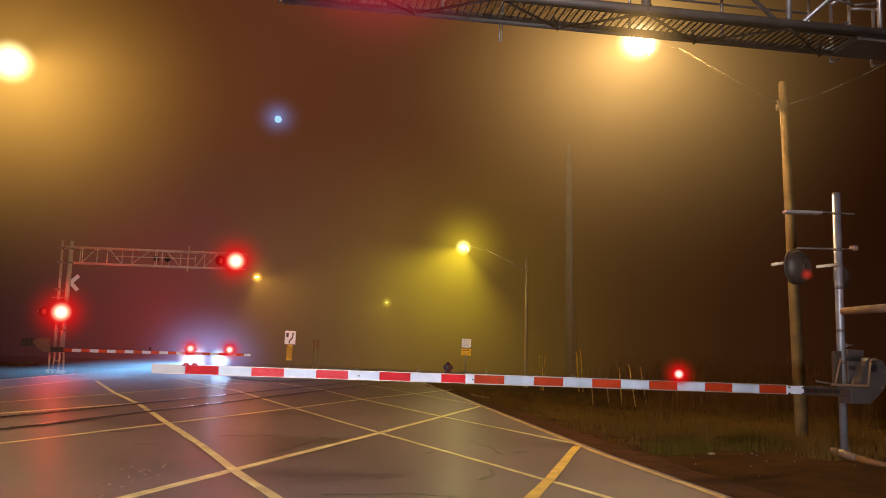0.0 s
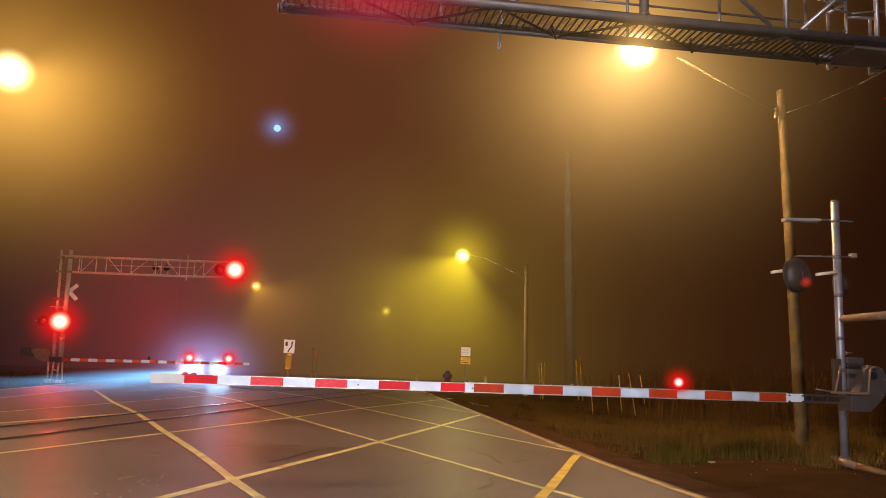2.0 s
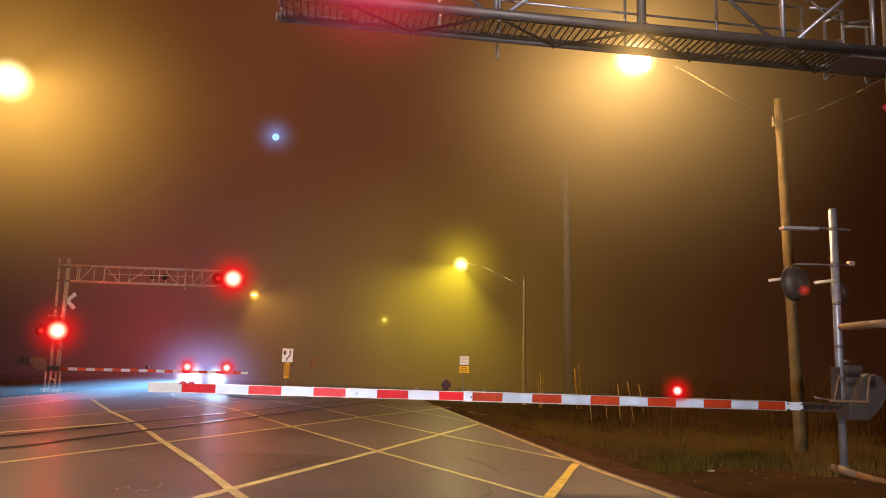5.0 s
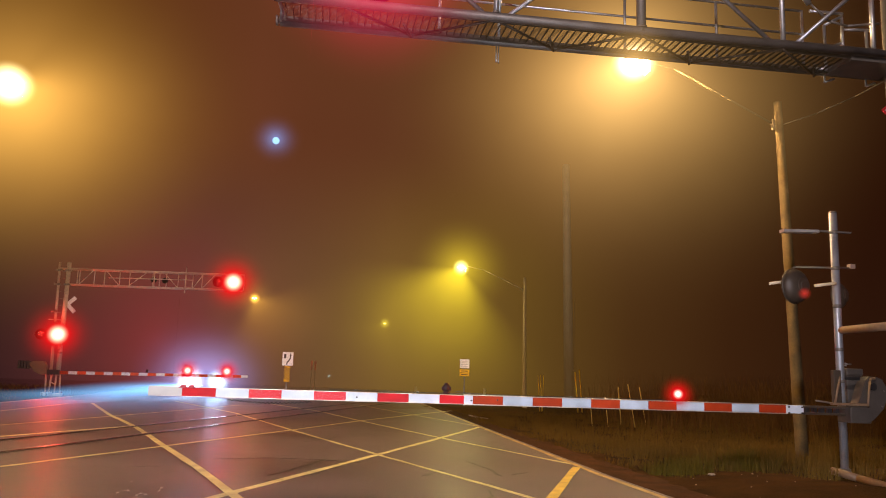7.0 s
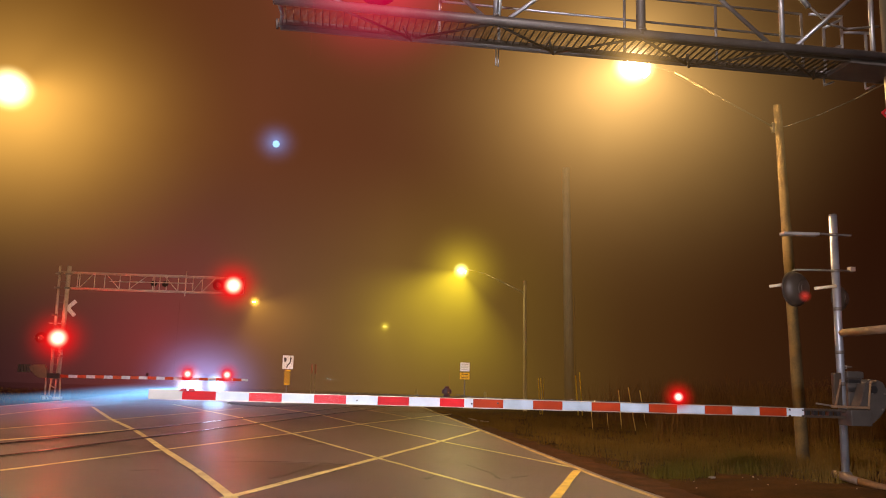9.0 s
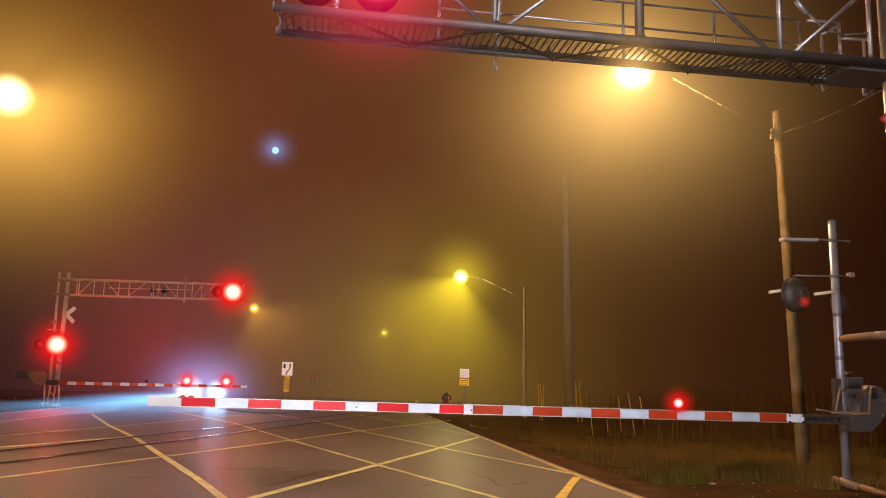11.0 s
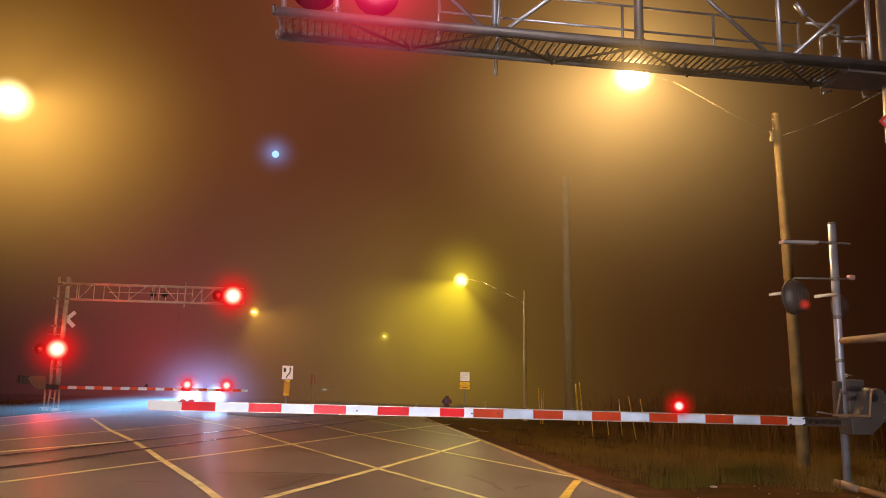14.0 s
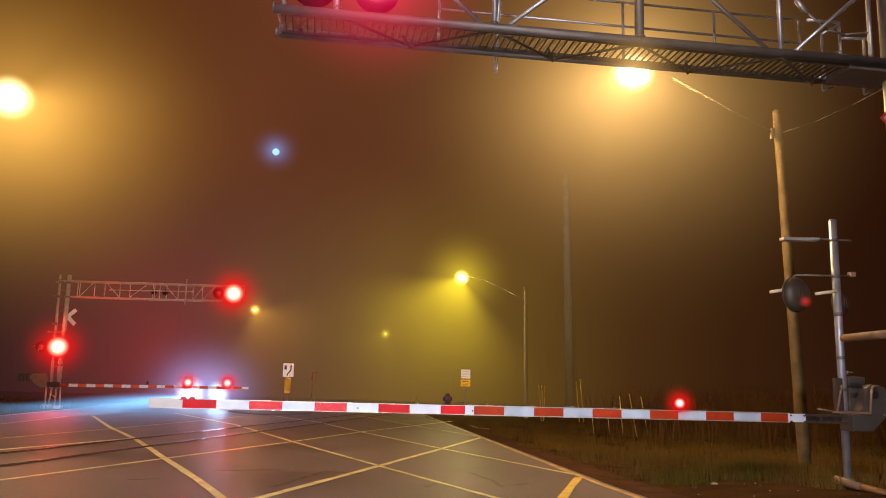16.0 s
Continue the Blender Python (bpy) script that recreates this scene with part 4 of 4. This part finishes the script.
# ---------- poles and street lamps ----------
def pole_lamp(base, top, lamp_at, arm_pts, r0, r1, label, glow, stuff=None, arm_r=0.023):
    o = empty("street_lamp", base, label, "street lamp", "street lamps")
    b = Vector(base)

    def at(p):
        return Vector(p) - b

    bm = B()
    n, rings = 14, 16
    prev = None
    for i in range(rings + 1):
        s = i / rings
        c = at(base).lerp(at(top), s)
        r = r0 + (r1 - r0) * s
        ring = [bm.verts.new((c.x + r * (1 + 0.05 * noise.noise(Vector((k, i * 0.7, b.x)))) * math.cos(k * math.tau / n), c.y + r * math.sin(k * math.tau / n), c.z)) for k in range(n)]
        if prev:
            for k in range(n):
                bm.faces.new((prev[k], prev[(k + 1) % n], ring[(k + 1) % n], ring[k])).smooth = True
        prev = ring
    bm.faces.new(prev)
    part("pole", bm, stuff or WOOD, o, "round pole")
    part("arm", bm_path(B(), [at(p) for p in arm_pts], arm_r, 8), LAMPARM if arm_r < 0.03 else PALESTEEL, o, "thin curved lamp arm")
    part("bracket", bm_box(B(), (-0.03, -0.04, -0.12), (0.03, 0.04, 0.12), 0.01), WIRE, o, "", Matrix.Translation(at(arm_pts[0]) - Vector((0.05, 0, 0))))
    bm = B()
    bmesh.ops.create_uvsphere(bm, u_segments=20, v_segments=10, radius=1, matrix=Matrix.Translation(at(lamp_at) + Vector((0.06, 0, 0.10))) @ Matrix.Diagonal((0.38, 0.17, 0.10, 1)))
    for f in bm.faces:
        f.smooth = True
    h = part("luminaire", bm, DARKSTEEL, o, "cobra-head luminaire")
    bm = B()
    bmesh.ops.create_uvsphere(bm, u_segments=16, v_segments=8, radius=1, matrix=Matrix.Translation(at(lamp_at) + Vector((-0.04, 0, 0.01))) @ Matrix.Diagonal((0.22, 0.13, 0.07, 1)))
    part("bulb", bm, glow, o, "glowing sodium lamp bowl")
    # added plate that keeps the lamp's light off its own arm
    part("shade_plate", bm_box(B(), (0.29, -0.17, -0.245), (0.31, 0.17, 0.14), 0.004), DARKSTEEL, o, "", Matrix.Translation(at(lamp_at)))
    return o


pole_lamp((10.34, 16.0, -0.25), (10.06, 16.0, 7.90), STREET["near"], [(9.95, 15.95, 7.33), (7.55, 15.98, 8.46), (6.95, 16.0, 8.56)], 0.135, 0.088,
          "weathered timber pole with lit street lamp on a curved arm", SODLIT)
pole_lamp((-12.3, 21.0, -0.05), (-12.3, 21.0, 9.0), STREET["left"], [(-12.2, 21, 7.5), (-10.5, 21, 8.4), (-8.6, 21, 8.53)], 0.16, 0.10,
          "timber pole with lit street lamp over the road", SODLIT)
pole_lamp((13.15, 50.0, -0.3), (13.02, 50.0, 8.1), STREET["mid"], [(12.95, 50, 7.3), (11.6, 50, 7.9), (10.3, 50, 8.45), (9.1, 50, 8.66)], 0.14, 0.10,
          "timber pole with lit yellow street lamp on a long arm", YELLIT, PALEWOOD, 0.034)
pole_lamp((12.8, 105.0, -0.3), (12.8, 105.0, 8.2), STREET["far"], [(12.7, 105, 7.3), (10.3, 105, 8.3), (8.8, 105, 8.5)], 0.06, 0.04,
          "distant slender steel pole with yellow street lamp in fog", YELLIT, PALESTEEL, 0.006)
pole_lamp((-13.2, 77.0, -0.1), (-13.2, 77.0, 8.4), STREET["far_left"], [(-13.1, 77, 7.4), (-9.4, 77, 8.3), (-6.7, 77, 8.45)], 0.016, 0.012,
          "distant slender pole with orange street lamp in fog", SODLIT, WOOD, 0.004)


def plain_pole(base, top, r0, r1, label):
    return single("utility_pole", bm_tube(B(), base, top, r0, r1, 18), CONCRETE, label, "utility pole", "utility poles")


plain_pole((19.97, 62.0, -0.3), (19.55, 62.0, 19.4), 0.42, 0.30, "tall pale utility pole faint in fog")
single("overhead_cable", bm_path(B(), [(10.12, 15.95, 7.35), (11.0, 15.97, 7.70), (12.0, 15.98, 8.20), (13.4, 16.0, 9.0)], 0.015, 6), WIRE, "thin pale cable running from the pole", "cable")
# stay wires with yellow guards
for i, (x0, x1, xt, top) in enumerate(((15.02, 14.84, 14.75, 2.05), (15.27, 15.09, 14.45, 2.2), (12.74, 12.60, 12.5, 1.8), (12.85, 12.76, 12.6, 1.8), (12.88, 12.95, 12.9, 1.8))):
    o = empty("stay_wire", (x0, 45, -0.3), "thin stay wire with a yellow plastic guard", "stay wire", "stay wires")
    part("guard", bm_tube(B(), (0, 0, 0), (x1 - x0, 0, top + 0.3), 0.045 if i < 2 else 0.025, seg=8), PLASTICY, o, "yellow plastic guard")
    if i == 0:
        part("wire", bm_tube(B(), (x1 - x0, 0, top + 0.3), (xt - x0, 0, 7.0), 0.009, seg=6), WIRE, o)
for x0, x1, z in ((12.16, 12.03, 1.30), (12.74, 12.44, 1.42), (13.22, 12.93, 1.32), (11.6, 11.5, 0.9), (10.95, 10.85, 0.8)):
    single("marker_stake", bm_tube(B(), (0, 0, 0), (x1 - x0, 0, z + 0.3), 0.022 if z > 1 else 0.012, seg=8), PALEROD, "thin pale leaning marker stake in the verge", "marker stake", "marker stakes", at=Matrix.Translation((x0, 31, -0.3)))


# ---------- signs ----------
def keep_right_sign():
    o = empty("keep_right_sign", (-1.72, 46.0, 0), "white curved-arrow sign above a black and yellow hazard marker", "road sign")
    part("post", bm_box(B(), (-0.04, 0.02, 0), (0.04, 0.07, 2.55), 0.005), DARKSTEEL, o)
    part("sign_plate", bm_box(B(), (-0.30, 0, 1.84), (0.30, 0.02, 2.60), 0.012), SIGNWHITE, o, "white plate")
    sx = -0.16
    part("island_symbol", bm_box(B(), (sx - 0.07, -0.01, 2.30), (sx + 0.07, 0, 2.48), 0.003), SIGNBLACK, o)
    part("island_symbol", bm_tube(B(), (sx, -0.011, 2.30), (sx, 0.0, 2.30), 0.07, seg=14), SIGNBLACK, o)
    pts = [(-0.05, -0.006, 1.90), (-0.03, -0.006, 2.03), (0.10, -0.006, 2.17), (0.14, -0.006, 2.27), (0.14, -0.006, 2.42)]
    part("arrow", bm_path(B(), pts, 0.036, 8), SIGNBLACK, o, "black curved arrow")
    bm = B()
    bm_tube(bm, (0.14, -0.006, 2.40), (0.14, -0.006, 2.55), 0.105, 0.001, 3)
    part("arrow_head", bm, SIGNBLACK, o)
    part("hazard_plate", bm_box(B(), (-0.16, 0, 0.95), (0.16, 0.02, 1.80), 0.004), SIGNYEL, o, "yellow hazard plate")
    for i in range(6):
        zc = 1.02 + i * 0.145
        bm = B()
        q = [(-0.155, zc - 0.02 + 0.13), (-0.155, zc + 0.055 + 0.13), (0.155, zc - 0.075), (0.155, zc - 0.15 + 0.0)]
        q = [(a, min(1.795, max(0.955, b))) for a, b in q]
        vs = [bm.verts.new((a, -0.004, b)) for a, b in q]
        bm.faces.new(vs)
        ex = bmesh.ops.extrude_face_region(bm, geom=list(bm.faces))
        bmesh.ops.translate(bm, verts=[v for v in ex["geom"] if isinstance(v, bmesh.types.BMVert)], vec=(0, 0.003, 0))
        part("stripe", bm, SIGNBLACK, o)


keep_right_sign()


def small_sign():
    o = empty("notice_sign", pose(7.72, 42.0, 0, 0, 0, -9), "white notice above a yellow two-line tab on a thin post", "road sign")
    part("post", bm_box(B(), (-0.03, 0.02, 0), (0.03, 0.06, 2.4), 0.004), DARKSTEEL, o)
    part("notice_plate", bm_box(B(), (-0.25, 0, 1.99), (0.25, 0.02, 2.46), 0.01), SIGNWHITE, o, "white plate with faint lines")
    for i in range(4):
        part("text_bar", bm_box(B(), (-0.18, -0.004, 2.08 + i * 0.09), (0.16, 0, 2.105 + i * 0.09)), mat("grey_print", (0.45, 0.43, 0.40), 0.6), o)
    for z in (1.57, 1.76):
        part("tab_plate", bm_box(B(), (-0.26, 0, z), (0.26, 0.02, z + 0.165), 0.008), SIGNYEL, o, "yellow tab")
        part("text_bar", bm_box(B(), (-0.17, -0.004, z + 0.06), (0.17, 0, z + 0.10)), SIGNBLACK, o)


small_sign()
for x, y in ((-0.46, 57.4), (-0.20, 57.6)):
    o = empty("marker_post", (x, y, 0), "faint reddish marker board on a post in fog", "marker post", "marker boards")
    part("post", bm_box(B(), (-0.02, 0, 0), (0.02, 0.04, 1.9), 0.004), PALEWOOD, o)
    part("board", bm_box(B(), (-0.07, -0.02, 1.70), (0.07, 0, 2.36), 0.006), ORANGEBOARD, o, "dull orange board")
for x, y in ((7.0, 57.2), (12.05, 57.2)):
    single("delineator_post", bm_box(B(), (-0.1, -0.02, 0), (0.1, 0.02, 0.9), 0.01), PALEWOOD, "pale flat delineator post in fog", "delineator", "delineator posts", at=Matrix.Translation((x, y, -0.1)))


# ---------- cars ----------
def car(name, at, label, lamp_r, glow):
    """A saloon whose front faces along -y."""
    o = empty(name, at, label, "car", "cars")
    side = [(-2.15, 0.42), (-2.2, 0.62), (-2.05, 0.82), (-1.0, 0.98), (-0.2, 1.42), (1.0, 1.45), (1.75, 1.05), (2.2, 1.0), (2.25, 0.5), (2.1, 0.3), (-2.0, 0.3)]
    bm = B()
    rows = []
    for xx, k in ((-0.90, 0.94), (-0.84, 1.0), (0.84, 1.0), (0.90, 0.94)):
        rows.append([bm.verts.new((xx * (1.0 if z < 1.0 else 0.82), y * k, 0.3 + (z - 0.3) * k)) for y, z in side])
    n = len(side)
    for r0, r1 in zip(rows, rows[1:]):
        for i in range(n):
            j = (i + 1) % n
            bm.faces.new((r0[i], r1[i], r1[j], r0[j]))
    bm.faces.new(rows[0])
    bm.faces.new(rows[-1][::-1])
    bmesh.ops.recalc_face_normals(bm, faces=list(bm.faces))
    part("body", bm, CARPAINT, o, "dark car body")
    bm = B()
    q = [bm.verts.new(p) for p in ((-0.68, -0.98, 1.01), (0.68, -0.98, 1.01), (0.60, -0.26, 1.40), (-0.60, -0.26, 1.40))]
    bm.faces.new(q)
    bmesh.ops.translate(bm, verts=list(bm.verts), vec=(0, -0.012, 0.012))
    ex = bmesh.ops.extrude_face_region(bm, geom=list(bm.faces))
    bmesh.ops.translate(bm, verts=[v for v in ex["geom"] if isinstance(v, bmesh.types.BMVert)], vec=(0, -0.004, 0.006))
    part("windscreen", bm, GLASS, o, "dark windscreen")
    part("bumper", bm_box(B(), (-0.86, -2.26, 0.30), (0.86, -2.10, 0.52), 0.05), CARPAINT, o)
    part("grille", bm_box(B(), (-0.42, -2.22, 0.56), (0.42, -2.15, 0.74), 0.02), BLACK, o)
    for x in (-0.78, 0.78):
        for y in (-1.35, 1.35):
            wh = part("wheel", bm_tube(B(), (x - 0.1, y, 0.31), (x + 0.1, y, 0.31), 0.31, seg=24), TYRE, o)
            part("rim", bm_tube(B(), (x - 0.11, y, 0.31), (x + 0.11, y, 0.31), 0.19, seg=18), STEEL, wh)
    for x in (-0.70, 0.70):
        bm = B()
        bmesh.ops.create_uvsphere(bm, u_segments=16, v_segments=8, radius=1, matrix=Matrix.Translation((x, -2.13, 0.72)) @ Matrix.Diagonal((lamp_r * 1.3, 0.06, lamp_r, 1)))
        part("headlight", bm, glow, o, "lit white headlight")
    return o


car("car", (-6.06, 47.3, 0), "dark car waiting with bright bluish headlights", 0.10, HEADLIT)
# headlight glare, painted on discs that glow by themselves
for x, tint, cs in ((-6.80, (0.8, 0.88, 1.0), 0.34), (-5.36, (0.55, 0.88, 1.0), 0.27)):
    fog_glow((x, 44.9, 0.87), 4.2, (0.47, 0.44, 1.0), 0.95, 3.7, tint, 7.0, cs * 0.68, label="glowing disc painted as bluish white glare round the headlight")


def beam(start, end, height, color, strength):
    """A self-glowing sheet painted as fog in a headlight's beam, along the beam and low over the road."""
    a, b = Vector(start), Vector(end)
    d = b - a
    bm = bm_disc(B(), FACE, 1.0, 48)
    ob = single("beam_glow", bm, glow_mat("beam_glow", color, strength, 1.7, cone=(90, 15, 80, 0.0)), "glowing sheet painted as bluish fog in a headlight beam", "fog", "", "stuff")
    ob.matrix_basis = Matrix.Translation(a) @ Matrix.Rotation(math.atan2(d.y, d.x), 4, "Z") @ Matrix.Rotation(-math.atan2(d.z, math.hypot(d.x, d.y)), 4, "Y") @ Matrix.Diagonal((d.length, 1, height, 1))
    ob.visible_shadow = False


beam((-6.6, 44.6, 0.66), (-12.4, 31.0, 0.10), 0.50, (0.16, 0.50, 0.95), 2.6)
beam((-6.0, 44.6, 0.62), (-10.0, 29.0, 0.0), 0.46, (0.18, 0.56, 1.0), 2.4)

def low_beam_glow(start, end, width, color, strength):
    """A self-glowing sheet close over the road, painted as light along a dipped headlight's beam."""
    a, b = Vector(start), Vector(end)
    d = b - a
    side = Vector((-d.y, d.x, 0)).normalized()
    ob = single("beam_glow", bm_disc(B(), FACE, 1.0, 48), glow_mat("low_beam_glow", color, strength, 1.5, cone=(90, 12, 62, 0.0)), "glowing sheet painted as bluish headlight haze low over the road", "fog", "", "stuff")
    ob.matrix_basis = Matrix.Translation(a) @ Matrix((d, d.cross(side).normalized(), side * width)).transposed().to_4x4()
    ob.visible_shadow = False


low_beam_glow((-5.9, 45.0, 0.34), (-10.6, 17.0, 0.22), 16.0, (0.20, 0.44, 0.74), 0.55)

far_car = car("car", (7.5, 700, 0), "distant approaching car, only its headlights showing in fog", 0.26, lit("lit_far_headlight", (0.42, 0.70, 1.0), 300.0))

# ---------- moon ----------
MOON = Vector((-21.41, 300.0, 88.0)) * 2.6 + Vector((1.2, 0, 1.9))
o = empty("moon", MOON, "pale bluish moon veiled by fog", "moon")
bm = B()
bmesh.ops.create_uvsphere(bm, u_segments=24, v_segments=12, radius=3.5)
part("moon_disc", bm, lit("moonlight", (0.46, 0.80, 1.0), 0.92), o, "pale blue disc")
# self-glowing disc painted as the moon's halo
fog_glow(MOON - Vector((0, 6, 0)), 32.0, (0.22, 0.42, 1.0), 0.62, 3.8, label="glowing disc painted as blue haze round the moon")

# ---------- litter and verge plants ----------
def bmesh_pebble():
    bm = B()
    bmesh.ops.create_icosphere(bm, subdivisions=1, radius=0.013, matrix=Matrix.Diagonal((1.3, 0.9, 0.55, 1)))
    return bm


rng = random.Random(11)
# a pale patch of unknown debris, built as flat lumps
for x, y, s in ((6.0, 31.5, 1.0), (6.45, 31.2, 0.7), (6.2, 32.4, 0.6)):
    bm = B()
    bmesh.ops.create_icosphere(bm, subdivisions=2, radius=0.35 * s, matrix=Matrix.Diagonal((1.2, 0.8, 0.12, 1)))
    for v in bm.verts:
        v.co += Vector((rng.uniform(-1, 1), rng.uniform(-1, 1), rng.uniform(-0.3, 0.3))) * 0.05
    single("debris_patch", bm, LITTER, "flat pale patch of debris beside the road", "stones", "pale stones by the road", at=Matrix.Translation((x, y, verge_height(x, y) + 0.03)))
bm = B()
bmesh.ops.create_icosphere(bm, subdivisions=1, radius=0.05, matrix=Matrix.Diagonal((1.4, 0.8, 0.4, 1)))
single("litter", bm, LITTER, "small crumpled pale litter on the verge", "litter", at=Matrix.Translation((6.11, 11.85, verge_height(6.11, 11.85) + 0.02)))


peb = mesh("pebble", bmesh_pebble(), LITTER)
for i in range(46):
    x, y = (rng.gauss(-1.9, 0.35), rng.gauss(9.2, 0.7)) if i < 30 else (rng.uniform(5.0, 7.5), rng.uniform(9.5, 12.5))
    ob = tagged(new("pebble", peb), "tiny pale stone chip on the ground", "pebble", "scattered stone chips")
    s = rng.uniform(0.5, 1.3)
    ob.matrix_basis = Matrix.Translation((x, y, 0.004 if x < 4.7 else verge_height(x, y) + 0.01)) @ Matrix.Rotation(rng.uniform(0, 6), 4, "Z") @ Matrix.Diagonal((s, s * 0.8, s, 1))
TAR = mat("tar_seam", (0.02, 0.019, 0.019), 0.45, 0, 0.3, 6, 0.2, 50)
for pts in (((-0.6, 10.9), (-0.1, 11.5), (0.35, 12.6)), ((1.9, 9.3), (2.2, 9.8), (2.25, 10.3)), ((-2.6, 12.2), (-2.35, 12.35), (-2.2, 12.3)), ((-3.3, 13.8), (-3.0, 14.1)),
            ((0.1, 8.2), (0.9, 8.28), (1.5, 8.22)), ((-0.6, 11.49), (-0.24, 12.32), (0.23, 13.84)), ((1.61, 11.69), (1.97, 12.42)), ((2.63, 13.8), (2.78, 12.64), (2.76, 11.78)), ((-1.58, 13.6), (-0.33, 13.82), (0.77, 13.41)), ((3.0, 12.0), (3.3, 12.3)), ((-0.2, 17.2), (0.3, 17.9), (0.5, 18.8))):
    wob = [pts[0]]
    for a, b in zip(pts, pts[1:]):
        for s in (0.33, 0.66, 1.0):
            wob.append((a[0] + (b[0] - a[0]) * s + rng.uniform(-0.03, 0.03), a[1] + (b[1] - a[1]) * s + rng.uniform(-0.05, 0.05)))
    single("tar_seam", strip_mesh(wob, 0.05, 0.0005, 0.002, 0.02, 0.12), TAR, "thin dark tar seam in the asphalt", "tar seam", "tar seams", "structure")


def blades(name, label, material, spots, h0, h1, width, per):
    verts, faces = [], []
    r = random.Random(len(spots))
    for x, y in spots:
        z = verge_height(x, y)
        for _ in range(per):
            a, hgt = r.uniform(0, math.tau), r.uniform(h0, h1) * (min(1, 0.25 + abs(x - 5.0) / 2.5) if y < 45 else 1)
            bx, by = x + r.uniform(-0.12, 0.12), y + r.uniform(-0.12, 0.12)
            lx, ly = r.gauss(0, 0.25) * hgt, r.gauss(0, 0.25) * hgt
            dx, dy = math.cos(a) * width, math.sin(a) * width
            i = len(verts)
            verts += [(bx - dx, by - dy, z - 0.02), (bx + dx, by + dy, z - 0.02), (bx + lx * 0.4 + dx * 0.7, by + ly * 0.4 + dy * 0.7, z + hgt * 0.6),
                      (bx + lx * 0.4 - dx * 0.7, by + ly * 0.4 - dy * 0.7, z + hgt * 0.6), (bx + lx, by + ly, z + hgt)]
            faces += [(i, i + 1, i + 2, i + 3), (i + 3, i + 2, i + 4)]
    me = bpy.data.meshes.new(name)
    me.from_pydata(verts, [], faces)
    me.materials.append(material)
    return tagged(new(name, me), label, "grass", "", "stuff")


r = random.Random(5)
spots = []
while len(spots) < 5200:
    x, y = r.uniform(5.3, 19), r.uniform(10.5, 40)
    if x < 5.05 + max(0, 12.6 - y) * 1.2 + 0.3 * noise.noise(Vector((y, 0, 0))) or (y < 12.3 and x < 7.0):
        continue
    if noise.noise(Vector((x * 0.5, y * 0.5, 3))) < -0.25 or r.random() > 14 / y + 0.15:
        continue
    spots.append((x, y))
blades("grass", "rough dark grass on the verge", GRASS, spots, 0.08, 0.34, 0.006, 9)
blades("grass_tuft", "taller green tuft of grass at the road edge", TUFT, [(5.78 + r.gauss(0, 0.20), 12.3 + r.gauss(0, 0.22)) for _ in range(70)], 0.16, 0.55, 0.007, 10)
blades("grass_tuft", "green tuft of weeds beside the mast foot", TUFT, [(7.15 + r.gauss(0, 0.25), 12.6 + r.gauss(0, 0.2)) for _ in range(50)], 0.12, 0.42, 0.007, 10)
blades("reeds", "tall dry reeds and weeds behind the verge", REED, [(0.34 * y + (30 - 0.34 * y) * r.random() ** 0.55, y) for y in [r.uniform(24, 44) for _ in range(2000)]], 0.6, 2.5, 0.010, 5)
blades("far_grass", "low dark grass beyond the far signals", GRASS, [(r.uniform(-24, -12.2), r.uniform(30, 60)) for _ in range(1200)], 0.08, 0.35, 0.012, 6)


# ---------- what moves ----------
def flash_rows(home, phase):
    """Faces the road while lit, turns edge-on while dark; the two phases take turns about once a second."""
    rows = []
    lit_now = phase == 0

    def turned(a):
        return home @ Matrix.Rotation(radians(a), 4, "Z")

    rows.append((0.0, turned(0 if lit_now else 90)))
    t_ab, t_ba = 0.12, 0.63
    events = sorted([t_ab + 1.004 * i for i in range(17)] + [t_ba + 1.004 * i for i in range(17)])
    for t in events:
        if t > 15.9:
            break
        a, b = (0, 90) if lit_now else (90, 0)
        rows += [(t - 1 / 30, turned(a)), (t, turned(45)), (t + 1 / 30, turned(b))]
        lit_now = not lit_now
    rows.append((16.0, turned(0 if lit_now else 90)))
    return rows


def motions():
    for ob, home, phase in PLATES:
        walk(ob, flash_rows(home, phase))
    walk(far_car, [(0.0, pose(9.9, 640, 0, 0, 0, 140)), (3.6, pose(9.6, 640, 0, 0, 0, 140)), (4.4, pose(9.4, 635, 0, 0, 0, 70)), (5.2, pose(9.2, 628, 0)), (7.0, pose(8.6, 590, 0)), (12.5, pose(4.8, 480, 0)), (16.0, pose(2.9, 420, 0))])


motions()
